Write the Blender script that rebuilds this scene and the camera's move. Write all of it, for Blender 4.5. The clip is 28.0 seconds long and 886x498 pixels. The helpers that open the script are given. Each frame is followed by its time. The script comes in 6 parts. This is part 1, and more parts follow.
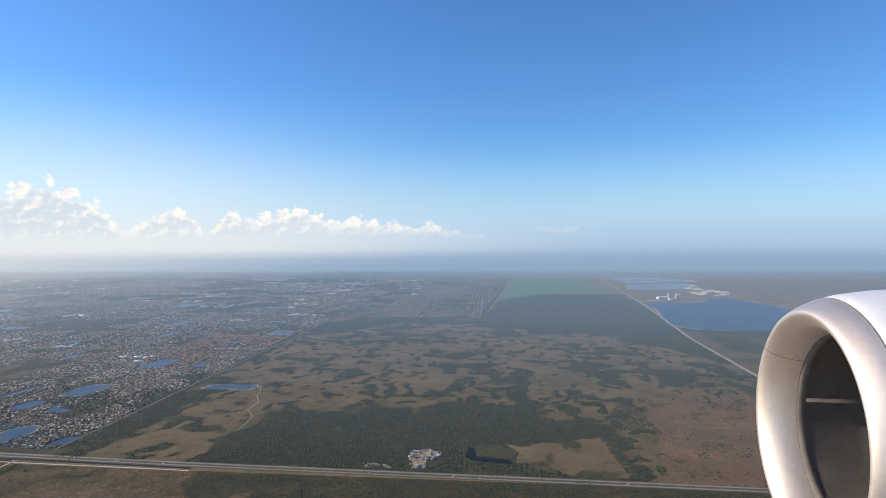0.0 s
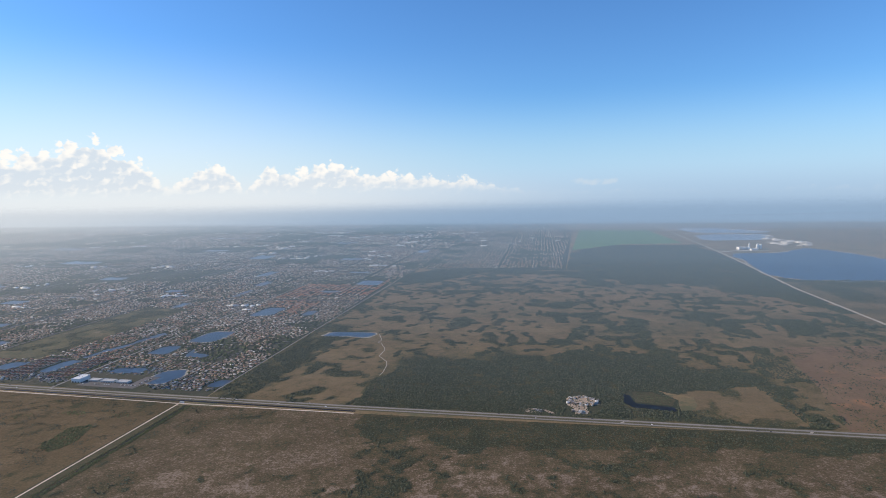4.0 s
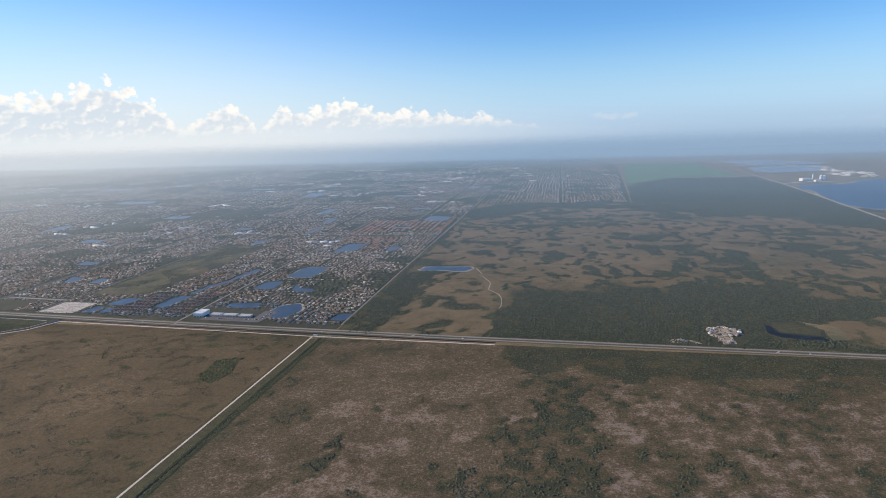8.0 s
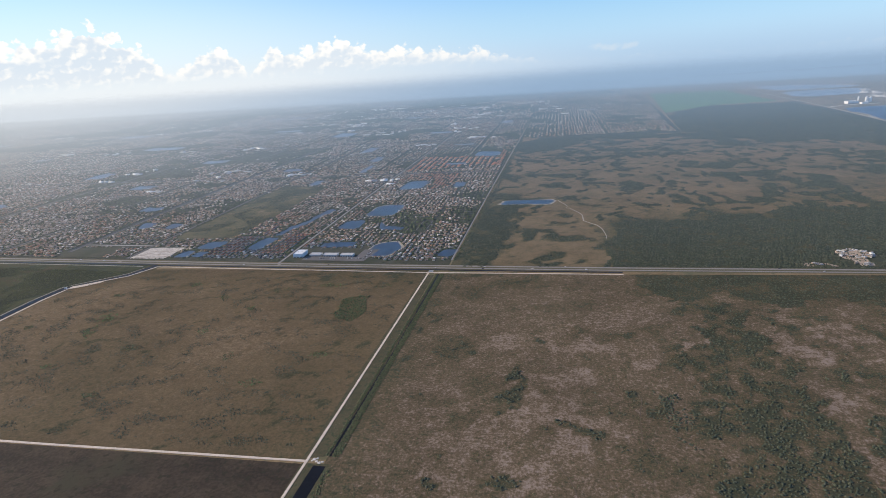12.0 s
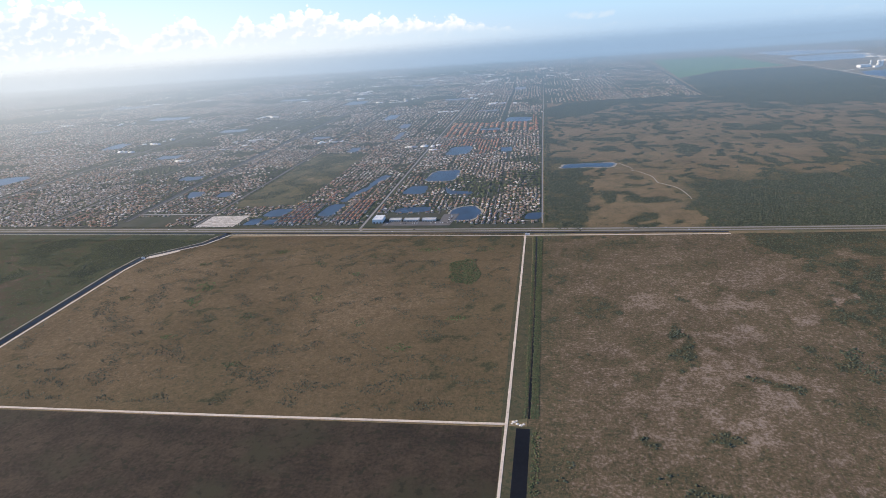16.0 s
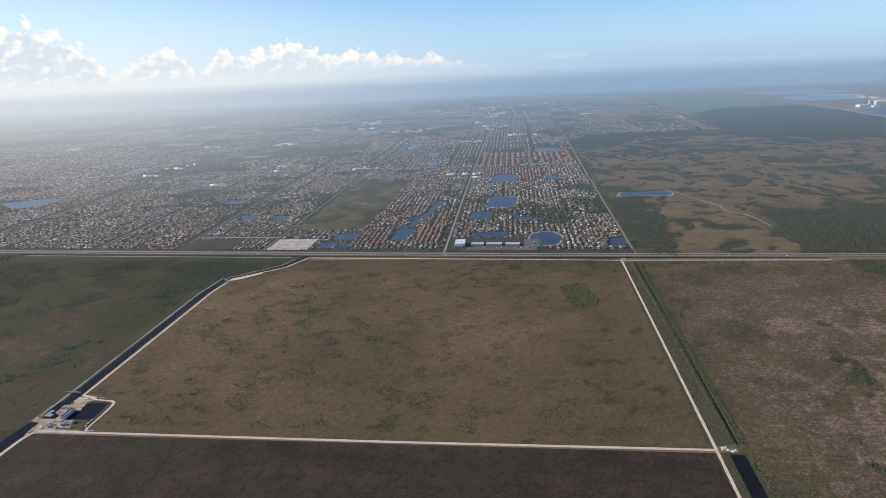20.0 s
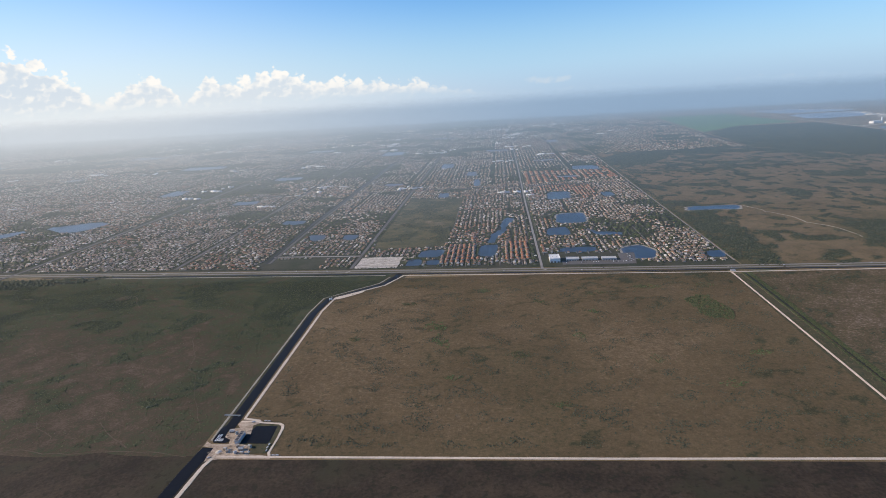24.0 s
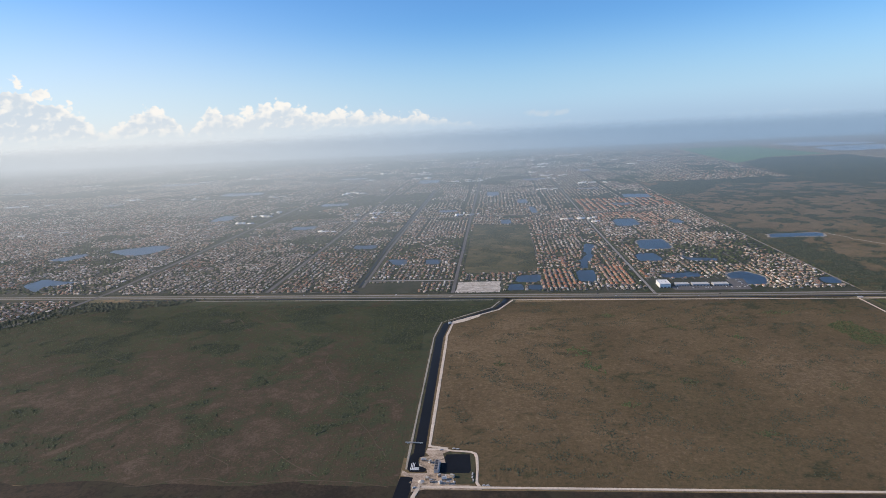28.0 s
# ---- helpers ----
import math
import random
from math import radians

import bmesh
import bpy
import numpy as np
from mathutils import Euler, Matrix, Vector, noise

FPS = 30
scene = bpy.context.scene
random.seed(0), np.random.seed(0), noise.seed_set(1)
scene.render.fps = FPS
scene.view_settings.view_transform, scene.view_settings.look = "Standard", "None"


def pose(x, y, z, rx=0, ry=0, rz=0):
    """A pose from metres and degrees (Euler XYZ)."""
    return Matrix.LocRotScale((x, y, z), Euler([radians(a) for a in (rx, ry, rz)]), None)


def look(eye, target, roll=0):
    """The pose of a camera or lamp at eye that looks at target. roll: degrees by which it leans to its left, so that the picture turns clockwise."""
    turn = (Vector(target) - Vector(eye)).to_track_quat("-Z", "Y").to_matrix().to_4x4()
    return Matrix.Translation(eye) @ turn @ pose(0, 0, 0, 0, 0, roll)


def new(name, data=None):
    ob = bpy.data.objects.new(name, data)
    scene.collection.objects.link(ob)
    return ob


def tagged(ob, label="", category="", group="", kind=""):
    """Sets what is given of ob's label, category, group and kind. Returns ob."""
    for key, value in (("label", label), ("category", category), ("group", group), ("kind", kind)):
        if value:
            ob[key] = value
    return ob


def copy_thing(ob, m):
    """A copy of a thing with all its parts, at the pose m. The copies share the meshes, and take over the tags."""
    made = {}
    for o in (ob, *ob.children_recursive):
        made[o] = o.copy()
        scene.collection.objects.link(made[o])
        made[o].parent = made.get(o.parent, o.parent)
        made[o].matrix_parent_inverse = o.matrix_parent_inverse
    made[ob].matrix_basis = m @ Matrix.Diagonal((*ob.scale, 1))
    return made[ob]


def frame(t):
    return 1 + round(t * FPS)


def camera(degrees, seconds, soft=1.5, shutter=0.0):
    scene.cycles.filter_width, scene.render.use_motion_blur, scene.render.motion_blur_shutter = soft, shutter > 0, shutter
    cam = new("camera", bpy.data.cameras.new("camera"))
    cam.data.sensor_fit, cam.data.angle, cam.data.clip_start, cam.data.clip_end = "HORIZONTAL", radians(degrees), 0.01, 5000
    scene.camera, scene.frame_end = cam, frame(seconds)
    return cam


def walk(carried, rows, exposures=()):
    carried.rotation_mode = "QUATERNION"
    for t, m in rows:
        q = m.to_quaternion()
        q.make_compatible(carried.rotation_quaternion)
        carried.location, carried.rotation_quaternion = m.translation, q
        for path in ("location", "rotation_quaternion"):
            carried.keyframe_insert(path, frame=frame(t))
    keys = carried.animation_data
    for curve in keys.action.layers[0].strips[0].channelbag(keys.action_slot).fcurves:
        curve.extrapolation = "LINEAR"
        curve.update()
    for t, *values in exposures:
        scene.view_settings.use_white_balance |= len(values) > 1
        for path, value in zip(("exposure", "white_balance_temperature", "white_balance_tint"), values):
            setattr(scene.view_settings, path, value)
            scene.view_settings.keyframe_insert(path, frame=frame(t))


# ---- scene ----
# The country lies along +y; the suburb's avenues run along y, the highway along x.
cam = camera(73.9, 28.0, soft=0.8)
PATH = [
    (0, 0.00, 0.00, 270.80, 6.07, -1.40, -0.43),
    (0.5, -18.52, 0.15, 269.48, 6.55, -1.78, -0.45),
    (1, -37.02, 0.20, 268.16, 7.03, -2.18, -0.46),
    (1.5, -55.49, 0.15, 266.86, 7.42, -2.69, -0.55),
    (2, -73.94, 0.01, 265.58, 7.82, -3.18, -0.55),
    (2.5, -92.37, -0.22, 264.31, 8.30, -3.97, -0.70),
    (3, -110.76, -0.53, 263.05, 8.77, -4.71, -0.85),
    (3.5, -129.14, -0.92, 261.81, 9.22, -5.15, -0.93),
    (5.5, -202.38, -3.20, 256.99, 10.51, -8.74, -1.33),
    (6, -220.62, -3.93, 255.81, 10.67, -9.46, -1.38),
    (6.5, -238.84, -4.71, 254.65, 10.82, -10.11, -1.39),
    (7, -257.04, -5.54, 253.51, 11.08, -10.70, -1.43),
    (7.5, -275.21, -6.42, 252.38, 11.20, -11.15, -1.60),
    (8, -293.36, -7.34, 251.26, 11.39, -11.76, -1.93),
    (8.5, -311.48, -8.30, 250.15, 11.60, -12.23, -2.09),
    (9, -329.57, -9.30, 249.06, 11.75, -12.79, -2.36),
    (9.5, -347.64, -10.32, 247.98, 11.85, -13.37, -2.61),
    (10, -365.68, -11.37, 246.91, 11.86, -14.02, -2.78),
    (10.5, -383.70, -12.44, 245.86, 11.86, -14.63, -3.07),
    (11, -401.69, -13.53, 244.82, 11.97, -15.58, -3.43),
    (11.5, -419.66, -14.63, 243.79, 11.90, -16.54, -3.67),
    (12, -437.60, -15.74, 242.77, 11.72, -17.49, -3.88),
    (12.5, -455.52, -16.85, 241.77, 11.66, -18.58, -4.07),
    (14.5, -526.92, -21.28, 237.87, 10.47, -20.21, -4.21),
    (15, -544.71, -22.36, 236.93, 10.17, -20.36, -4.27),
    (15.5, -562.47, -23.42, 236.00, 9.94, -20.45, -4.32),
    (16, -580.21, -24.45, 235.08, 9.74, -20.29, -4.13),
    (16.5, -597.92, -25.46, 234.17, 9.21, -19.74, -3.58),
    (17, -615.60, -26.43, 233.27, 8.87, -19.23, -3.18),
    (17.5, -633.26, -27.37, 232.38, 8.58, -18.67, -2.83),
    (18, -650.89, -28.27, 231.51, 8.28, -18.26, -2.81),
    (18.5, -668.49, -29.12, 230.64, 8.03, -18.08, -3.01),
    (19, -686.07, -29.92, 229.79, 7.69, -17.87, -2.94),
    (19.5, -703.63, -30.67, 228.95, 7.40, -17.47, -2.85),
    (20, -721.15, -31.37, 228.12, 7.12, -17.26, -2.76),
    (20.5, -738.65, -32.00, 227.30, 6.95, -17.02, -2.77),
    (21, -756.13, -32.57, 226.49, 6.73, -16.89, -2.85),
    (21.5, -773.58, -33.06, 225.69, 6.52, -16.73, -2.93),
    (23.5, -843.11, -34.28, 222.59, 5.87, -15.31, -3.14),
    (24, -860.43, -34.36, 221.84, 5.78, -15.04, -3.34),
    (24.5, -877.72, -34.36, 221.10, 5.75, -14.59, -3.40),
    (25, -894.98, -34.25, 220.38, 5.72, -14.06, -3.38),
    (25.5, -912.22, -34.04, 219.66, 5.67, -13.66, -3.32),
    (26, -929.43, -33.73, 218.95, 5.61, -13.41, -3.36),
    (26.5, -946.62, -33.30, 218.25, 5.58, -13.08, -3.35),
    (27, -963.78, -32.76, 217.56, 5.50, -12.67, -3.22),
    (27.5, -980.91, -32.10, 216.88, 5.55, -12.47, -3.02),
    (28, -998.02, -31.32, 216.20, 5.51, -12.09, -2.82),
]
walk(cam, [(t, pose(x, y, z, 90 + pitch, 0, yaw) @ pose(0, 0, 0, 0, 0, roll)) for t, x, y, z, yaw, pitch, roll in PATH], exposures=[(0, 0.0), (3, 0.0), (6, 0.0), (9, 0.02), (12, 0.1), (14.5, 0.25), (16.5, 0.25), (18, 0.16), (21, 0.02), (24, -0.02), (28, -0.07)])

# ---- light ----
SUN_AZ, SUN_EL = -91.0, 27.0
sun_way = Vector((math.sin(radians(SUN_AZ)) * math.cos(radians(SUN_EL)), math.cos(radians(SUN_AZ)) * math.cos(radians(SUN_EL)), math.sin(radians(SUN_EL))))
sun = new("sun", bpy.data.lights.new("sun", "SUN"))
sun.data.energy, sun.data.angle, sun.data.color = 5.0, radians(0.6), (1.0, 0.81, 0.585)
sun.matrix_world = look((0, 0, 600), Vector((0, 0, 600)) - sun_way)
world = bpy.data.worlds.new("sky")
scene.world = world
world.use_nodes = True
HAZE_R, HAZE_L = (0.305, 0.445, 0.625, 1), (0.82, 0.85, 0.87, 1)


def build_sky():
    nt = world.node_tree
    nd, ln = nt.nodes, nt.links.new

    def math_node(op, a, c=None, d=None, clamp=False):
        n = nd.new("ShaderNodeMath")
        n.operation, n.use_clamp = op, clamp
        for k, v in enumerate((a, c, d)):
            if v is not None:
                if isinstance(v, (int, float)):
                    n.inputs[k].default_value = v
                else:
                    ln(v, n.inputs[k])
        return n.outputs[0]

    def ranged(v, lo, hi, kind="SMOOTHSTEP"):
        n = nd.new("ShaderNodeMapRange")
        n.interpolation_type = kind
        n.inputs["From Min"].default_value, n.inputs["From Max"].default_value = lo, hi
        ln(v, n.inputs["Value"])
        return n.outputs[0]

    def mixed(f, a, c, kind="MIX"):
        n = nd.new("ShaderNodeMix")
        n.data_type, n.blend_type = "RGBA", kind
        for key, v in (("Factor", f), ("A", a), ("B", c)):
            if isinstance(v, (tuple, float)):
                n.inputs[key].default_value = v
            else:
                ln(v, n.inputs[key])
        return n.outputs["Result"]

    bg = nd["Background"]
    sky = nd.new("ShaderNodeTexSky")
    sky.sky_type, sky.sun_disc = "NISHITA", False
    sky.sun_elevation, sky.sun_rotation = radians(SUN_EL), radians(SUN_AZ)
    sky.air_density, sky.dust_density, sky.ozone_density = 1.0, 0.25, 3.0
    blue = mixed(1.0, sky.outputs[0], (0.0725, 0.117, 0.166, 1), "MULTIPLY")
    co = nd.new("ShaderNodeTexCoord")
    sep = nd.new("ShaderNodeSeparateXYZ")
    ln(co.outputs["Generated"], sep.inputs[0])
    x, y, z = sep.outputs
    az = math_node("DEGREES", math_node("ARCTAN2", x, y))
    el = math_node("DEGREES", math_node("ARCSINE", z))
    side = ranged(az, -42.0, 4.0)
    tint = mixed(ranged(az, -32.0, 16.0), HAZE_L, (0.40, 0.54, 0.71, 1))
    # cumulus along the horizon: heaped tops over a flat base that sinks into the haze
    vec = nd.new("ShaderNodeCombineXYZ")
    ln(az, vec.inputs[0])
    ln(math_node("MULTIPLY", el, 1.25), vec.inputs[1])

    def fractal(scale, detail, shift=(0.0, 0.0), rough=0.55):
        add = nd.new("ShaderNodeVectorMath")
        add.inputs[1].default_value = (*shift, 0.0)
        ln(vec.outputs[0], add.inputs[0])
        n = nd.new("ShaderNodeTexNoise")
        n.noise_dimensions = "2D"
        n.inputs["Scale"].default_value, n.inputs["Detail"].default_value, n.inputs["Roughness"].default_value = scale, detail, rough
        ln(add.outputs[0], n.inputs["Vector"])
        return n.outputs[0]

    tops = nd.new("ShaderNodeValToRGB")
    tops.color_ramp.interpolation = "LINEAR"
    el_ = tops.color_ramp.elements
    heights = ((-60, 3.14), (-48.2, 4.26), (-44.2, 3.92), (-41.8, 4.59), (-39.8, 5.26), (-38.2, 4.48), (-36.4, 3.25), (-35.0, 1.34), (-34.0, 0.9), (-32.6, 2.24), (-30.4, 3.14), (-29.2, 2.46), (-28.1, 0.6), (-27.3, 1.34), (-26.2, 2.8), (-24.4, 2.46), (-22.6, 2.46), (-20.2, 3.25), (-18.4, 2.8), (-16.6, 1.79), (-14.6, 2.13), (-12.2, 1.68), (-7.2, 1.46), (-4.2, 0.6), (-1.2, -0.4), (60, -0.8))
    while len(el_) < len(heights):
        el_.new(0.5)
    for k, (a, h) in enumerate(heights):
        el_[k].position, el_[k].color = (a + 60) / 120, (h / 6, h / 6, h / 6, 1)
    ln(math_node("MULTIPLY_ADD", az, 1 / 120, 0.5), tops.inputs[0])
    top = math_node("MULTIPLY", tops.outputs[0], 6.0)
    low, fine = fractal(0.42, 3), fractal(0.85, 8, (3, 7), 0.5)

    def billow(scale, shift=(0.0, 0.0)):
        """Round heads of cloud: 1 in the middle of each, 0 between them."""
        add = nd.new("ShaderNodeVectorMath")
        add.operation = "MULTIPLY_ADD"
        add.inputs[1].default_value, add.inputs[2].default_value = (0.55, 0.55, 0.0), (*shift, 0.0)
        warp = nd.new("ShaderNodeTexNoise")
        warp.noise_dimensions = "2D"
        warp.inputs["Scale"].default_value, warp.inputs["Detail"].default_value = 1.6, 4
        ln(vec.outputs[0], warp.inputs["Vector"])
        ln(warp.outputs["Color"], add.inputs[0])
        both = nd.new("ShaderNodeVectorMath")
        ln(vec.outputs[0], both.inputs[0])
        ln(add.outputs[0], both.inputs[1])
        n = nd.new("ShaderNodeTexVoronoi")
        n.voronoi_dimensions, n.feature = "2D", "SMOOTH_F1"
        n.inputs["Scale"].default_value, n.inputs["Smoothness"].default_value = scale, 0.25
        ln(both.outputs[0], n.inputs["Vector"])
        return math_node("SUBTRACT", 1.0, n.outputs["Distance"], clamp=True)

    heads = math_node("ADD", math_node("MULTIPLY", billow(0.75), 0.6), math_node("ADD", math_node("MULTIPLY", billow(1.7), 0.35), math_node("MULTIPLY", billow(3.6), 0.10)))
    wav = math_node("ADD", math_node("MULTIPLY", math_node("SUBTRACT", low, 0.5), 0.8), math_node("MULTIPLY", math_node("SUBTRACT", heads, 0.72), 2.2))
    over = math_node("SUBTRACT", math_node("ADD", top, math_node("MULTIPLY", wav, math_node("MULTIPLY_ADD", top, 0.20, 0.36))), math_node("ADD", el, 0.25))
    body = ranged(over, -0.06, 0.42)
    side_heads = math_node("ADD", math_node("MULTIPLY", billow(0.75, (0.30, -0.34)), 0.6), math_node("MULTIPLY", billow(1.7, (0.16, -0.18)), 0.35))
    relief = math_node("SUBTRACT", math_node("SUBTRACT", heads, 0.09), side_heads)
    edge = ranged(over, 1.5, 0.0)
    lit = ranged(math_node("ADD", math_node("MULTIPLY", relief, 1.5), math_node("MULTIPLY", edge, 0.62)), -0.15, 0.62)
    puff = mixed(lit, (0.69, 0.77, 0.85, 1), (1.02, 0.99, 0.94, 1))
    sunk = ranged(el, -0.9, 1.8)
    veil = nd.new("ShaderNodeMix")
    for key, v in (("Factor", side), ("A", ranged(el, 14.0, -0.6)), ("B", ranged(el, 9.5, -0.6))):
        ln(v, veil.inputs[key])
    sky_haze = mixed(math_node("MULTIPLY", veil.outputs["Result"], 0.85), blue, mixed(side, (0.84, 0.90, 0.96, 1), (0.50, 0.70, 0.93, 1)))
    with_clouds = mixed(math_node("MULTIPLY", body, ranged(math_node("ADD", sunk, math_node("MULTIPLY", fine, 0.3)), 0.1, 0.75)), sky_haze, puff)
    # ground haze, up to the horizon
    lower = mixed(ranged(az, -40.0, 8.0), (0.70, 0.75, 0.80, 1), HAZE_R)
    hazed = mixed(ranged(el, 2.3, -2.2), with_clouds, mixed(ranged(el, -0.2, -3.8), tint, lower))
    # one small low cloud in the haze
    across, upward = math_node("MULTIPLY", math_node("SUBTRACT", az, 5.0), 0.42), math_node("MULTIPLY", math_node("SUBTRACT", el, 0.45), 2.6)
    gap = math_node("ADD", math_node("MULTIPLY", across, across), math_node("MULTIPLY", upward, upward))
    wisp = ranged(math_node("ADD", gap, math_node("MULTIPLY", math_node("SUBTRACT", fine, 0.5), 3.0)), 1.1, -0.2)
    ln(mixed(math_node("MULTIPLY", wisp, 0.4), hazed, (0.72, 0.76, 0.80, 1)), bg.inputs["Color"])
    bg.inputs["Strength"].default_value = 1.0


build_sky()


# ---- materials ----
def surface(name, dark, light, large=60.0, fine=3.0, rough=0.9, bump=0.0, island=(), spec=0.3, metal=0.0, contrast=(0.35, 0.65), single=False, specks=None, speck_scale=4.0, speck_from=0.56, third=None, third_scale=14.0, third_from=0.55):
    """Two colours mixed by noise at two scales, in metres; island: colours picked for each loose piece; third: patches of a third colour."""
    m = bpy.data.materials.new(name)
    m.use_nodes = True
    nt = m.node_tree
    nd, ln = nt.nodes, nt.links.new
    b = nd["Principled BSDF"]
    b.inputs["Roughness"].default_value, b.inputs["Metallic"].default_value = rough, metal
    b.inputs["Specular IOR Level"].default_value = spec
    geo = nd.new("ShaderNodeNewGeometry")

    def cloud(size, detail):
        n = nd.new("ShaderNodeTexNoise")
        n.inputs["Scale"].default_value, n.inputs["Detail"].default_value, n.inputs["Roughness"].default_value = 1.0 / size, detail, 0.62
        ln(geo.outputs["Position"], n.inputs["Vector"])
        return n.outputs[0]

    big, small = cloud(large, 6), cloud(fine, 4)
    add = nd.new("ShaderNodeMath")
    add.operation = "MULTIPLY_ADD"
    add.inputs[1].default_value = 0.45
    ln(small, add.inputs[0])
    mul = nd.new("ShaderNodeMath")
    mul.operation = "MULTIPLY"
    mul.inputs[1].default_value = 0.55
    ln(big, mul.inputs[0])
    ln(mul.outputs[0], add.inputs[2])
    rng = nd.new("ShaderNodeMapRange")
    rng.inputs["From Min"].default_value, rng.inputs["From Max"].default_value = contrast
    ln(add.outputs[0], rng.inputs["Value"])

    def mixed(fac, a, c):
        x = nd.new("ShaderNodeMix")
        x.data_type = "RGBA"
        ln(fac, x.inputs["Factor"])
        for key, v in (("A", a), ("B", c)):
            if isinstance(v, tuple):
                x.inputs[key].default_value = (*v, 1)
            else:
                ln(v, x.inputs[key])
        return x

    out = mixed(rng.outputs[0], dark, light).outputs["Result"]
    if third:
        patch = nd.new("ShaderNodeMapRange")
        patch.inputs["From Min"].default_value, patch.inputs["From Max"].default_value = third_from, third_from + 0.12
        ln(cloud(third_scale, 7), patch.inputs["Value"])
        out = mixed(patch.outputs[0], out, third).outputs["Result"]
    if specks:
        dots = nd.new("ShaderNodeMapRange")
        dots.inputs["From Min"].default_value, dots.inputs["From Max"].default_value = speck_from, speck_from + 0.08
        ln(cloud(speck_scale, 8), dots.inputs["Value"])
        out = mixed(dots.outputs[0], out, specks).outputs["Result"]
    if island:
        ramp = nd.new("ShaderNodeValToRGB")
        ramp.color_ramp.interpolation = "CONSTANT"
        el = ramp.color_ramp.elements
        while len(el) < len(island):
            el.new(0.5)
        for n, c in enumerate(island):
            el[n].position, el[n].color = n / len(island), (*c, 1)
        ln(nd.new("ShaderNodeObjectInfo").outputs["Random"] if single else geo.outputs["Random Per Island"], ramp.inputs[0])
        x = mixed(rng.outputs[0], ramp.outputs[0], out)
        x.blend_type = "MULTIPLY"
        x.inputs["Factor"].default_value = 1.0
        nt.links.remove(x.inputs["Factor"].links[0])
        out = x.outputs["Result"]
    ln(out, b.inputs["Base Color"])
    if bump:
        bm = nd.new("ShaderNodeBump")
        bm.inputs["Strength"].default_value, bm.inputs["Distance"].default_value = 0.6, bump
        ln(add.outputs[0], bm.inputs["Height"])
        ln(bm.outputs[0], b.inputs["Normal"])
    return m


def covered(name, stops, fine=2.2, large=9.0, ragged=(0.34, 0.30), bump=0.7, rough=0.95):
    """Ground whose plants grow denser with the mesh's cover value: colours from bare soil to closed brush, broken up by noise at three sizes."""
    m = bpy.data.materials.new(name)
    m.use_nodes = True
    nt = m.node_tree
    nd, ln = nt.nodes, nt.links.new
    b = nd["Principled BSDF"]
    b.inputs["Roughness"].default_value, b.inputs["Specular IOR Level"].default_value = rough, 0.2
    geo = nd.new("ShaderNodeNewGeometry")
    at = nd.new("ShaderNodeAttribute")
    at.attribute_name = "cover"

    def cloud(size, detail, rough=0.65):
        n = nd.new("ShaderNodeTexNoise")
        n.inputs["Scale"].default_value, n.inputs["Detail"].default_value, n.inputs["Roughness"].default_value = 1.0 / size, detail, rough
        ln(geo.outputs["Position"], n.inputs["Vector"])
        return n.outputs[0]

    def calc(op, a, c, d=None):
        n = nd.new("ShaderNodeMath")
        n.operation = op
        for k, v in enumerate((a, c, d)):
            if isinstance(v, (int, float)):
                n.inputs[k].default_value = v
            elif v is not None:
                ln(v, n.inputs[k])
        return n.outputs[0]

    near, mid = cloud(fine, 4), cloud(large, 6)
    v = calc("MULTIPLY_ADD", calc("SUBTRACT", near, 0.5), ragged[0] * 2, calc("MULTIPLY_ADD", calc("SUBTRACT", mid, 0.5), ragged[1] * 2, at.outputs["Fac"]))
    ramp = nd.new("ShaderNodeValToRGB")
    el = ramp.color_ramp.elements
    while len(el) < len(stops):
        el.new(0.5)
    for n, (at_v, c) in enumerate(stops):
        el[n].position, el[n].color = at_v, (*c, 1)
    ln(v, ramp.inputs[0])
    tone = nd.new("ShaderNodeMix")
    tone.data_type, tone.blend_type = "RGBA", "MULTIPLY"
    tone.inputs["Factor"].default_value = 1.0
    grey = nd.new("ShaderNodeMapRange")
    grey.inputs["From Min"].default_value, grey.inputs["From Max"].default_value = 0.3, 0.7
    grey.inputs["To Min"].default_value, grey.inputs["To Max"].default_value = 0.74, 1.26
    ln(calc("MULTIPLY_ADD", cloud(0.9, 3), 0.5, calc("MULTIPLY", cloud(70.0, 4), 0.5)), grey.inputs["Value"])
    ln(ramp.outputs[0], tone.inputs["A"])
    ln(grey.outputs[0], tone.inputs["B"])
    ln(tone.outputs["Result"], b.inputs["Base Color"])
    bm = nd.new("ShaderNodeBump")
    bm.inputs["Strength"].default_value, bm.inputs["Distance"].default_value = 0.6, bump
    ln(calc("ADD", near, mid), bm.inputs["Height"])
    ln(bm.outputs[0], b.inputs["Normal"])
    return m


W1 = (1.0, 1.0, 1.0)
M_MARSH = covered("sawgrass_marsh", ((0.02, (0.186, 0.136, 0.080)), (0.28, (0.138, 0.100, 0.055)), (0.52, (0.112, 0.083, 0.044)), (0.70, (0.084, 0.070, 0.036)), (0.92, (0.050, 0.052, 0.028))), 2.4, 5.5, (0.58, 0.50))
M_SOUTH = surface("dark_marsh", (0.022, 0.0165, 0.0105), (0.062, 0.044, 0.027), 26, 2.4, bump=0.8, contrast=(0.40, 0.60), specks=(0.024, 0.022, 0.012), speck_scale=6, speck_from=0.54, third=(0.040, 0.036, 0.019), third_scale=60, third_from=0.53)
